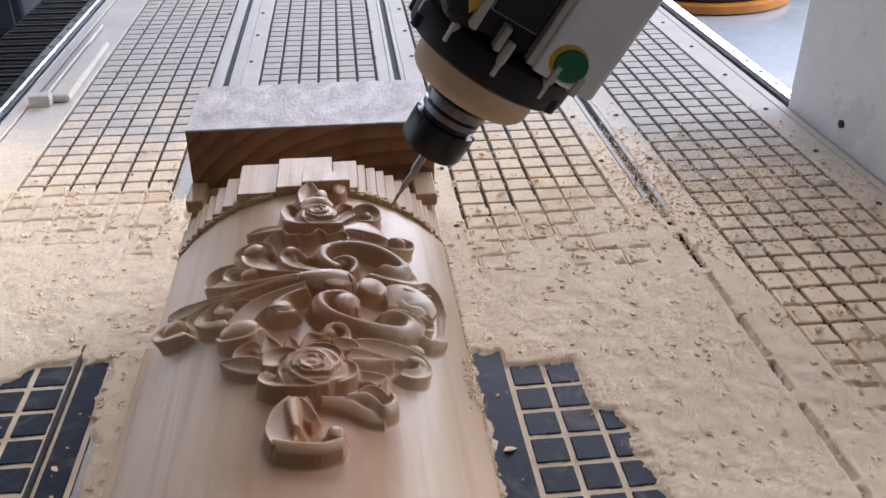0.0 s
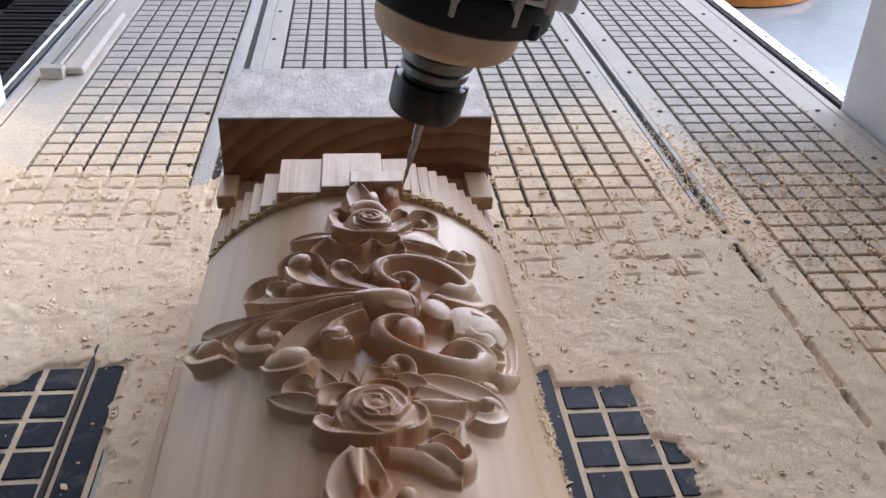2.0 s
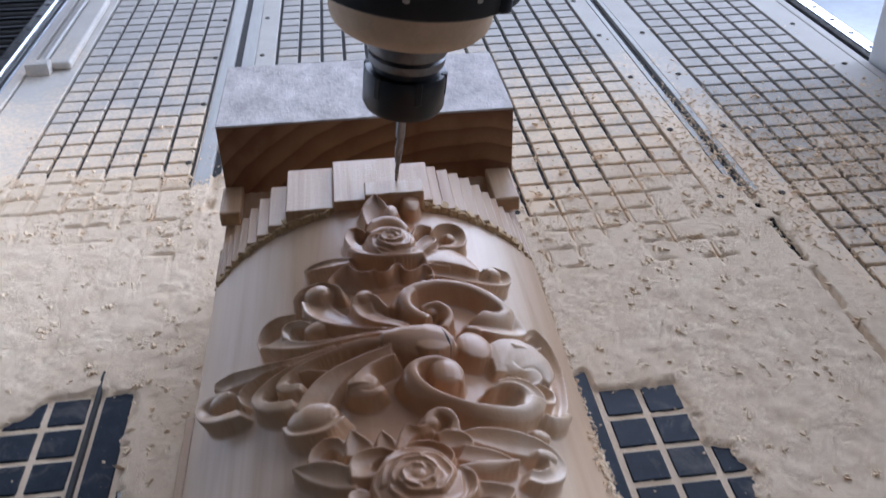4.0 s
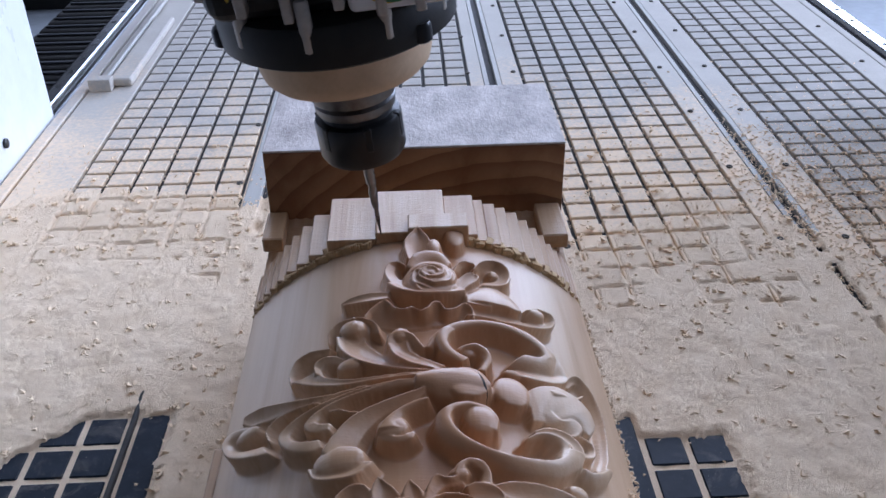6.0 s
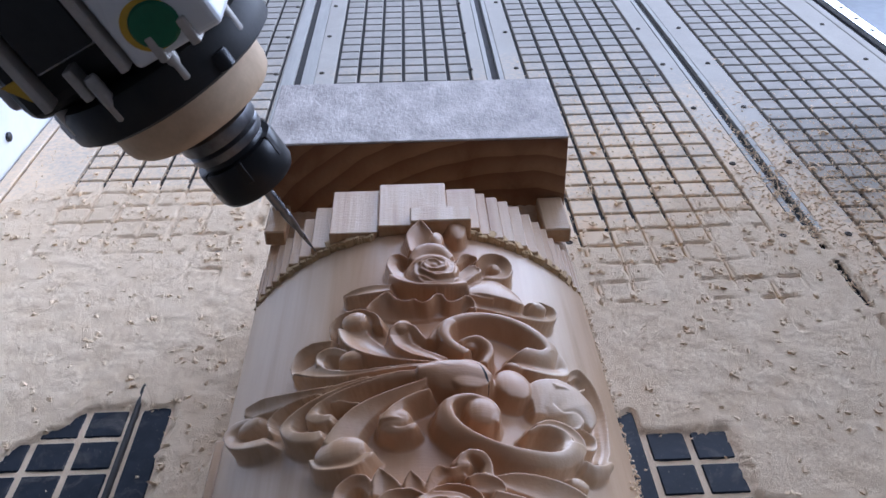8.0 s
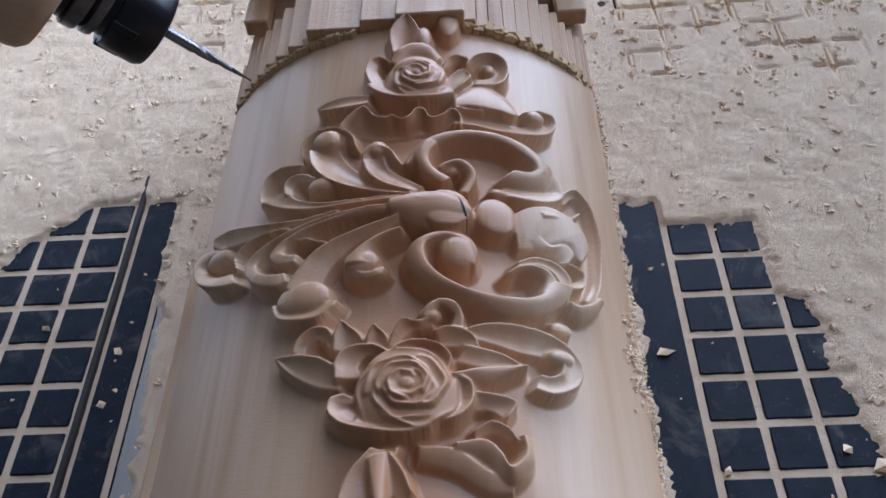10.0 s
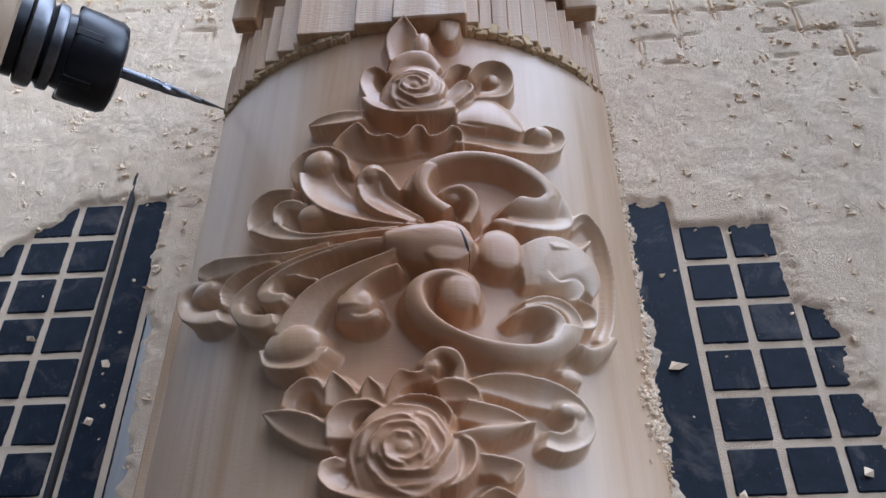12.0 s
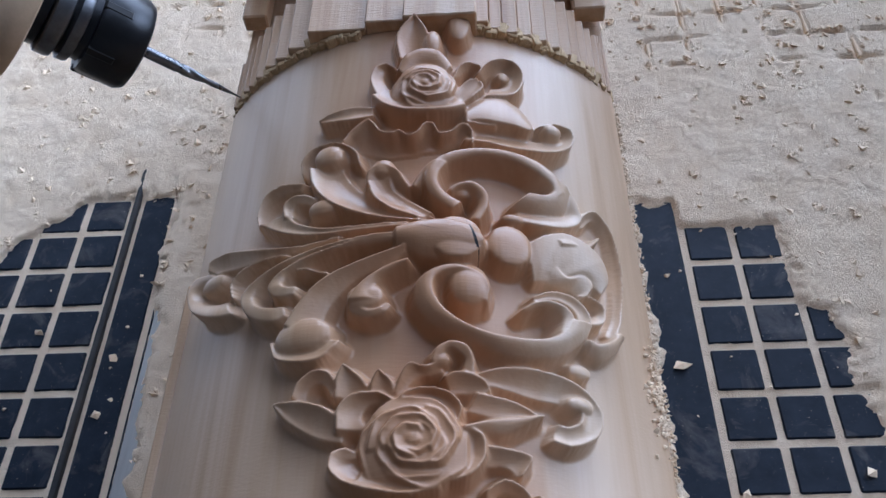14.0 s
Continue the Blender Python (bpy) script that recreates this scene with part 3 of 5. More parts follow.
    # fan of leaves sweeping to the west side
    f.band("leaf_scroll", [(-63.2, 496.3), (-64.3, 504), (-61.1, 512.5), (-52.9, 515.3), (-42.2, 512.8)], [(-59.6, 496.7), (-61.6, 505.3), (-58.4, 510.2), (-52.6, 512.2), (-43.9, 509.8)], (7, 8.5, 9, 9, 8.5), (3, 3, 4, 5, 6), -0.6)
    f.band("leaf_scroll", [(-62.4, 497.1), (-48.7, 487.1), (-33.3, 481.5), (-14.7, 479.7), (2.4, 479.4)], [(-48.6, 498.2), (-43, 490.6), (-30.9, 484.1), (-14.8, 482), (2.3, 481.2)], (8, 8, 8, 9, 10), (8, 8, 8.5, 9, 10), -1)
    f.band("leaf_scroll", [(-49.1, 495), (-49.6, 501.7), (-45.5, 504.8), (-40.1, 504.3), (-35.7, 502)], [(-45.1, 494.7), (-46.2, 498.8), (-44.4, 501.3), (-40.7, 500.7), (-38, 499.5)], (9, 9.5, 10, 9.5, 8), (7, 7, 7, 7, 6), -0.3)
    f.dome("bud", -32.5, 496.1, 6.3, 4.5, 8.8, 0.68)
    f.band("leaf_scroll", [(-23.8, 478.7), (-37.9, 478), (-53.7, 481.5), (-68.3, 486.1), (-77.4, 488.6), (-87.5, 488.7), (-88.5, 484)], [(-24.1, 477.3), (-38.6, 476.5), (-52.3, 477.6), (-63.8, 478.5), (-73.5, 479.7), (-79.2, 480.5), (-83.7, 480.9)], (8, 7.5, 7.5, 8, 9, 9.5, 9), (7, 6, 5, 5, 5, 6, 7), -0.8)
    f.band("leaf_scroll", [(-89, 483.6), (-97.6, 484.4), (-99.6, 476.7), (-94.5, 466.2), (-87.1, 459.7), (-77.7, 455.4), (-70.5, 455.2)], [(-81, 476), (-89, 478.1), (-94.5, 477.4), (-94, 472.9), (-88.5, 467.8), (-81, 464.2), (-75.3, 463.5)], (7, 8.5, 10, 10, 9, 8, 6), (6, 6, 6, 6, 6, 6, 5), 0.8)
    f.band("leaf_scroll", [(-71.2, 463.2), (-73.5, 471.1), (-68.2, 475.8), (-60.3, 477.2), (-47.3, 475.8)], [(-71.7, 462.6), (-73.4, 470.8), (-68.5, 475.2), (-59.2, 477.4), (-46.1, 475.8)], (8, 8, 8, 8, 8), (4, 4, 4, 4, 6), -0.3)
    f.dome("bud", -86.2, 476.7, 7.4, 4.2, 8, 0.68)
    f.band("leaf_scroll", [(3, 475), (-9.7, 474.8), (-23.3, 473.5), (-35.9, 471.8), (-49, 468.5), (-58, 463.8), (-63.3, 457.3), (-57.7, 446.9), (-47.7, 442.2), (-42.6, 444.1)], [(3, 473.2), (-9.9, 473.4), (-22.9, 472.4), (-35, 470.3), (-46.9, 467.8), (-55.5, 463.1), (-58.1, 457.5), (-54.9, 451.5), (-48.9, 448.8), (-43.7, 448.5)], (11, 11, 10.5, 10, 10, 10, 9.5, 9, 8, 7), (10.5, 10, 9, 8, 7, 6.5, 8, 9.5, 9, 8), 0.2)
    f.band("leaf_scroll", [(1.9, 472.2), (-9.8, 473.6), (-24.5, 471.4), (-35.4, 468.9), (-44.3, 465.4), (-49, 461.7), (-50.8, 457.7), (-47, 453), (-39.6, 452.7)], [(1.8, 470.8), (-10, 471.5), (-24.5, 470.1), (-35.4, 467.4), (-43, 464.9), (-45.3, 460.9), (-44.5, 457.9), (-42.4, 456.7), (-38.8, 456.4)], (11, 10.5, 10.5, 10.5, 10.5, 10, 9.5, 9, 8), (10, 9, 8, 7.5, 7, 8, 9.5, 9.5, 8.5), 0)
    f.band("leaf", [(-39.5, 465.1), (-35.4, 464.1), (-30.9, 461.7), (-26.8, 461.1)], [(-40.8, 465.6), (-37.2, 463.5), (-32.2, 461.1), (-27.5, 459)], (9, 9.5, 9, 8), (6, 6, 6, 6), 0)
    f.band("leaf_scroll", [(2, 468.8), (-7.7, 465.4), (-17, 461.6), (-24.7, 458.1), (-31.9, 452.6), (-37.6, 444.2), (-41.2, 437.8)], [(1.9, 466), (-3.6, 461.4), (-12.1, 458.6), (-18.4, 454.5), (-25, 446.9), (-27.8, 438.3), (-26.9, 432.9)], (11, 10.5, 10.5, 10.5, 10.5, 10.5, 10), (9, 7, 6, 5.5, 5, 5, 7), -0.5)
    f.dome("volute", -34.3, 433, 11.0, 7.3, 9.8, 0.7)
    f.band("leaf_scroll", [(-48.6, 433.4), (-44, 424.8), (-35.4, 421), (-26.6, 420.8), (-21.5, 425.6), (-19.9, 428.2)], [(-46.3, 434.6), (-42.5, 429), (-36.4, 426.3), (-30.3, 426), (-26.2, 428.2), (-24.9, 430.3)], (7, 8.5, 9, 9, 8.5, 8), (5, 6, 6.5, 6.5, 6.5, 6), 0)
    f.band("bud", [(3.3, 461.9), (-3, 459.5), (-9.6, 455.2), (-14.6, 449.9), (-17.6, 444.5)], [(3.3, 460.5), (-1.2, 457.7), (-6.1, 454.1), (-8.6, 448.6), (-7, 444.5)], (10.5, 10.5, 10.5, 10.5, 10), (9, 8, 7.5, 8, 9), 1)
    f.dome("bud", -11.8, 446.6, 6.9, 5.9, 10, 0.75)
    f.band("bud", [(-18.7, 446.9), (-17.4, 441.1), (-10.9, 437.4), (-4.5, 438.5), (-2.2, 441.9)], [(-14.2, 446), (-13.3, 442.1), (-9.9, 440.2), (-6, 440.9), (-3.9, 443.5)], (7, 7, 7.5, 8, 8), (9.5, 9, 9, 9, 8), 0)
    # central bulb and the buds beside it
    f.band("bulb", [(-1.5, 477), (6.6, 479.2), (16.7, 480.2), (24.9, 478.5), (29.8, 475.2)], [(-1.6, 468.8), (6.8, 465.1), (17.2, 462.4), (25.5, 462.5), (31.1, 467.7)], (11, 12, 12.5, 12, 10), (8, 8, 7, 7, 7), 3.0)
    f.dome("bulb", 20.5, 472.8, 9.7, 10.5, 12.2, 0.85)
    f.dome("bud", 41.3, 473.8, 8.8, 10.1, 9.6, 0.75)
    f.band("leaf", [(47.7, 474.5), (51, 478.7), (56.7, 483), (64.2, 486.2)], [(51, 459.9), (54.8, 460.9), (59.7, 462.3), (64.7, 462.7)], (7, 8.5, 9, 9), (5, 5, 5, 5), 1.2)
    f.band("leaf", [(54.7, 482), (64.2, 486.2), (74, 483.6), (80.9, 477.6), (83.5, 469), (79.8, 461.1)], [(51.3, 465.4), (56.2, 464.6), (60.9, 467.3), (63.6, 464.8), (70, 466.6), (76.9, 463.6)], (8, 9, 9.5, 9.5, 8.5, 7), (6, 6.5, 7, 7, 6, 5), 0.9)
    f.band("leaf", [(59.8, 468.9), (64.5, 464.3), (71.8, 467.5), (75.6, 463.8), (73.1, 458.6)], [(55.4, 461.8), (60.1, 459.8), (66.1, 459.4), (69, 458.2), (69.9, 456.2)], (7.5, 8, 8, 8, 7), (4, 4, 4, 4, 4), 0.8)
    f.band("leaf", [(61.1, 481), (67, 483.6), (74.7, 485.1), (84.5, 494.7)], [(62, 478.6), (67.1, 479.9), (74.1, 481.7), (81.8, 490.2)], (9.5, 9, 8, 6), (10, 10, 9, 7), 0)
    f.band("leaf", [(70.5, 458.2), (77, 458.2), (80.8, 454.2), (79.3, 447.5), (72.6, 444.4)], [(72.1, 457.5), (77, 457.6), (79, 455.6), (78, 452.5), (74, 450)], (7, 8, 8, 7.5, 7), (4, 4, 4, 4, 4), 0)
    # long C-scroll round a ball
    f.band("scroll", [(32.3, 444.1), (32.8, 451.5), (29.1, 457), (21.8, 459.6), (15, 458.6), (8.7, 454.6), (5.5, 448.9), (6.9, 440.3), (14.5, 431.8), (29.1, 425.1), (43.1, 422.2), (58.4, 425.9), (69.2, 435.5), (72.8, 443.8)], [(29.2, 445.5), (29.6, 451), (26.7, 454.5), (21, 456.4), (15.8, 454.9), (12.6, 451.7), (12.7, 446), (15.4, 440), (21.1, 434.3), (30.2, 429.8), (40.9, 428.5), (51.7, 430.2), (58.8, 435), (62.4, 441.1)], (7, 9, 9.5, 10, 10, 9.5, 8, 7, 6.5, 6.5, 6.5, 6.5, 7, 8), (8, 8.5, 9, 9.5, 10, 10.5, 11, 11, 11, 11, 11, 11, 11, 11), 1.2)
    f.band("scroll", [(72.3, 441.9), (71.6, 447.7), (68.2, 452.4), (62.2, 454.8), (55.3, 453.8), (49.1, 450.7)], [(65.1, 439.8), (66.6, 445.4), (64.5, 449), (60, 450.9), (54.5, 450.4), (49.4, 448.1)], (9, 9.5, 9.5, 9.5, 9.5, 8), (8, 8, 8, 8, 8, 8), -1.2)
    f.band("scroll", [(64.2, 438.7), (63.1, 443.9), (59.8, 447.1), (54.1, 447.9), (48.3, 446), (44, 442.5)], [(57.6, 434.8), (59.6, 441.6), (57.9, 445.2), (54.2, 446.1), (50.1, 445.1), (46.5, 442.4)], (10, 11, 11, 11, 10.5, 9), (10, 9, 8.5, 8, 8, 7), 0.3)
    f.dome("ball", 25.4, 451.8, 7.7, 9.7, 11, 0.62)
    # scroll and leaves round the lower rose
    f.band("curl", [(27.1, 412.6), (26.5, 419), (23.8, 423.7), (18.5, 425), (13.7, 422), (11.9, 417.5)], [(21.5, 412.8), (23.3, 418.3), (21.3, 421.2), (18.3, 422.4), (16, 420.4), (15.4, 417.3)], (8, 9.5, 10.5, 10.5, 10, 9), (7, 8, 9, 9, 9, 8), 0.2)
    f.dome("volute", 14.7, 418.9, 4.3, 3.3, 9, 0.68)
    f.band("scroll", [(27.1, 413.5), (36.4, 417.4), (48.5, 418.5), (60, 416.9), (67.7, 412.5), (73.2, 405.1), (70.7, 396.2), (61.5, 390.7), (53.8, 391.9)], [(27.4, 411.1), (37.3, 410.3), (48.6, 408.2), (57, 407.7), (61.5, 407.6), (64.4, 404.4), (63.6, 400.2), (60.1, 398.2), (56.5, 398.9)], (8, 8, 8, 8.5, 9, 8.5, 8, 7, 6), (6, 4, 3.5, 4, 6, 8, 8, 7, 6), -1.6)
    f.dome("volute", 64.4, 407.1, 5.5, 3.3, 9, 0.68)
    f.dome("bud", 67, 422.8, 5.1, 3.3, 6.4, 0.68)
    f.band("leaf", [(27.7, 406.3), (34.1, 405.2), (41.5, 403.2), (49.5, 398.8)], [(24.3, 399.4), (30.8, 398.2), (38.2, 397.6), (49.8, 399.2)], (8, 8, 8.5, 8.5), (5, 5, 6, 8), -0.8)
    f.band("leaf", [(22.6, 392.3), (31, 395.1), (39.4, 397.2), (50.2, 399.7)], [(23.1, 390.4), (30.6, 390.1), (39, 392.2), (50.2, 399.7)], (9, 9, 8.5, 8), (5, 5, 6, 8), 1)
    f.band("leaf", [(-42.7, 406), (-33.8, 405.3), (-24, 401.7), (-16.7, 396.1)], [(-42.6, 405.5), (-36.9, 398.4), (-26.7, 391.3), (-17, 388.5)], (8, 8.5, 9, 8), (8, 6, 5, 5), -1.6)
    f.band("leaf", [(-36.6, 408), (-34.5, 413), (-28.9, 416.8), (-22.5, 415), (-19, 408)], [(-32.1, 406.7), (-31.2, 410.7), (-28.2, 412.7), (-24.5, 410.9), (-21.6, 405.8)], (7, 8, 8.5, 9, 7), (4, 4, 4.5, 5, 6), -0.8)
    f.band("leaf", [(-20.4, 405), (-19.8, 411.9), (-17.1, 417)], [(-7.1, 405.3), (-10.9, 411.5), (-17.1, 417)], (7, 9, 10.5), (6, 8, 10.5), -2)
    f.band("leaf", [(-8, 404.3), (-7.5, 409.7), (-5.2, 413.8)], [(0.2, 403.6), (-0.6, 409.5), (-5.2, 413.8)], (7, 9, 10.5), (6, 8, 10.5), -1.6)
    f.band("leaf", [(0.2, 405.7), (1.7, 411.1), (5, 416.3), (10.1, 415.3), (13.8, 417.1)], [(2.8, 404), (4.9, 408.4), (8.3, 412), (12.4, 413), (16.6, 414.1)], (7, 9, 10, 9.5, 9), (6, 6, 6, 6, 6), -0.8)
    f.band("leaf", [(16.5, 411.9), (21.3, 413.8), (28.4, 412.1), (31.5, 409.4)], [(19.4, 405.8), (25.2, 406.1), (29.6, 406.4), (32.1, 407.8)], (8, 9, 9, 8), (5, 5, 6, 7), -1)
    f.band("leaf", [(28.6, 386.7), (35.7, 386.1), (45.1, 383.7), (41.9, 376.7)], [(28, 379.3), (34.4, 380.2), (37.8, 379.3), (40.4, 376.3)], (7, 8, 8.5, 8), (4, 4, 5, 6), -0.8)
    f.band("leaf", [(30.3, 371.4), (36, 374.8), (41.6, 372.5), (45.2, 368.5)], [(30.7, 368.8), (35.9, 370.8), (40, 370.5), (43, 368)], (6, 8, 8.5, 8), (4, 4, 4, 5), -0.8)
    # the lower rose: outer petals, then the rounded heart
    f.band("petal", [(-18.6, 392.1), (-18.5, 399.6), (-14.2, 404.6), (-5.8, 405.6), (0.5, 402.4)], [(-8.3, 392.3), (-10.7, 397.3), (-9, 401.1), (-4.1, 403.1), (0.6, 401.4)], (8, 9, 9.5, 9, 8), (6, 5, 5, 5, 6), -1)
    f.band("petal", [(0.9, 400.2), (3.4, 404.5), (10.3, 406.6), (18.2, 404.8), (22.2, 399.7), (20.6, 392.7)], [(3.7, 396.7), (6.6, 401.9), (11.1, 404.1), (15.6, 402.9), (17.5, 399), (16.8, 394.3)], (8, 9.5, 10, 10, 9.5, 8), (5, 5, 5, 5, 5, 5), -1)
    f.band("petal", [(20.2, 390.2), (25.5, 391.6), (29.3, 388.8), (29.6, 381.7), (25.2, 375.4), (19.1, 372.8)], [(18.6, 387.9), (21.5, 388), (23.8, 386.6), (23.4, 383.3), (20.7, 379.4), (16.8, 377.2)], (8, 9, 9.5, 9, 9, 8), (6, 6, 5, 5, 6, 6), -0.8)
    f.band("petal", [(-14.8, 385.4), (-18.9, 383), (-19.3, 377.5), (-15.6, 373.1), (-8.2, 370.1)], [(-8.1, 382.7), (-11.7, 381.7), (-13, 380.3), (-10.3, 376.8), (-5.5, 374.6)], (8, 9.5, 10, 9.5, 9), (6, 6, 5, 6, 6), -1)
    f.band("petal", [(-12, 371.2), (-4.5, 368.7), (5.6, 367.4), (15.6, 369.9)], [(-9, 376.2), (-2.7, 375.3), (5.5, 374.3), (14, 375.5)], (9, 10, 10, 9), (7, 6, 6, 7), -0.8)
    f.dome("rose", 5.9, 387.3, 11.9, 8.9, 10.5, 0.6)
    f.rose("rose", 6.9, 385.6, 17.5, 12.6, 1.1)
    # leaves, bud and curl at the foot of the spray
    f.band("leaf", [(-4.3, 362.3), (-11.6, 352), (-14.1, 339.4), (-10.4, 327.6)], [(5, 363.2), (2, 350.2), (1, 338), (-0.5, 327.8)], (9, 9, 8.5, 8), (7, 6, 6, 6), -1.8)
    f.band("leaf", [(-4.8, 358), (-2.9, 346.6), (-0.7, 336.3)], [(1.7, 360.7), (1.6, 347.9), (2.4, 337)], (9, 9.5, 10), (8, 8, 8), 1)
    f.band("leaf", [(2.2, 360.9), (6.7, 354.1), (9.7, 346.3)], [(-0.3, 353.2), (2.9, 346), (7, 342.3)], (9, 9, 9), (6, 6, 6), -0.8)
    f.band("leaf", [(-10, 332), (1.4, 327.4), (12.2, 326.3), (22.3, 331.2)], [(-8.4, 323.8), (1.2, 320.2), (12.2, 319.7), (21.7, 323.7)], (8, 8.5, 8.5, 8), (6, 6, 6, 6), 0.6)
    f.dome("bud", 18.9, 335.6, 4.2, 4.7, 8, 0.7)
    f.band("scroll", [(23.5, 365.4), (33.1, 366.6), (38.2, 362.6), (41.5, 357), (46.7, 363), (46.3, 370.1)], [(23.8, 360.9), (32.6, 360.2), (37.7, 354), (44, 352.1), (50.5, 359.3), (51, 368.5)], (7, 8.5, 9, 9.5, 9.5, 8.5), (4, 5, 5, 5.5, 6, 6), 0.6)
    f.band("leaf", [(11.3, 364.3), (23.6, 363.6), (35.5, 356), (43.3, 353.2)], [(11.3, 358.4), (23.6, 355.5), (34.8, 349.3), (43.7, 349.2)], (6, 6, 6, 5), (3, 3, 3, 3), 0.5)
    return f


column = empty("carved_column", "pale pine column half milled with roses and leaf scrolls", "wood carving")


def on_face(u, v, h):
    a = u / 1000 / R
    r = R + h / 1000
    return np.stack([CX + r * np.sin(a), v / 1000, ZC + r * np.cos(a)], -1)


def carve():
    f = ornament()
    f.draft(3.4, 5.0)
    f.fillet(1.5)
    k = np.array([0.25, 0.5, 0.25])
    h = f.h
    for _ in range(1):
        for ax in (0, 1):
            h = np.apply_along_axis(lambda q: np.convolve(np.pad(q, 1, mode="edge"), k, "valid"), ax, h)
    uu, vv = np.meshgrid(f.u, f.v, indexing="ij")
    edge = smoothstep(f.u[-1], f.u[-1] - 4, np.abs(uu))
    h = h * edge
    p = on_face(uu, vv, h)
    du, dv = np.gradient(p, axis=0), np.gradient(p, axis=1)
    nrm = np.cross(du, dv)
    nrm /= np.linalg.norm(nrm, axis=-1)[..., None]
    nu, nv = h.shape
    ids = np.arange(nu * nv).reshape(nu, nv)
    quads = np.stack([ids[:-1, :-1], ids[1:, :-1], ids[1:, 1:], ids[:-1, 1:]], -1).reshape(-1, 4)
    own = f.own[:-1, :-1].ravel()
    pf, nf = p.reshape(-1, 3), nrm.reshape(-1, 3)
    for label_id, name in enumerate(f.names):
        q = quads[own == label_id]
        if len(q) < 12:
            continue
        used, inv = np.unique(q, return_inverse=True)
        array_mesh(name, pf[used], inv.reshape(-1, 4), M_WOOD, column, normals=nf[used])


    def line(name, pts, wide, material, label):
        """A thin dark line following the surface."""
        c = spline(pts, 40)
        i = np.clip(np.searchsorted(f.u, c[:, 0]), 0, nu - 1)
        j = np.clip(np.searchsorted(f.v, c[:, 1]), 0, nv - 1)
        hh = h[i, j] + 0.15
        k = np.linspace(0, 1, 40)
        w = wide * np.sin(np.pi * (0.04 + 0.92 * k))
        a, b = on_face(c[:, 0] - w, c[:, 1], hh), on_face(c[:, 0] + w, c[:, 1] + w * 0.6, hh)
        p2 = np.concatenate([a, b])
        q = [(n, n + 40, n + 41, n + 1) for n in range(39)]
        array_mesh(name, p2, q, material, column, label)

    line("crack", [(24, 480), (27, 471), (31, 459)], 0.55, M_GROOVE, "dark split in the wood")
    line("knot_line", [(6, 476), (14, 474), (23, 478)], 0.35, M_BLOCK, "brown growth line")


carve()


def shaft_rest():
    """The plain round face nearer the end of the column, and the square sides and underside of the stock."""
    us = np.linspace(-TH * R * 1000, TH * R * 1000, 80)
    vs = np.linspace(-60, V0 * 1000 + 0.35, 60)
    uu, vv = np.meshgrid(us, vs, indexing="ij")
    p = on_face(uu, vv, np.zeros(uu.shape)).reshape(-1, 3)
    ids = np.arange(len(p)).reshape(uu.shape)
    q = np.stack([ids[:-1, :-1], ids[1:, :-1], ids[1:, 1:], ids[:-1, 1:]], -1).reshape(-1, 4)
    array_mesh("shaft_face", p, q, M_WOOD, column)
    ze = ZC + R * math.cos(TH)
    bm = box(CX - HALF, CX + HALF, -0.06, 0.7165, 0.0, ze - 0.0005)
    part("stock_body", bm, M_ROUGH, column, "rough sawn pine sides below the round face")
    part("untrimmed_margin", box(CX - HALF - 0.0055, CX - HALF - 0.0002, -0.06, 0.500, 0.0, ze - 0.0012, 0.0012), M_ROUGH, column, "sawn margin left along the shaft")
    bm = bmesh.new()
    arc = [(CX + R * math.sin(a), ZC + R * math.cos(a)) for a in np.linspace(-TH, TH, 40)]
    bm.faces.new([bm.verts.new((x, -0.06, z)) for x, z in arc])
    part("end_grain", bm, M_ROUGH, column)


shaft_rest()


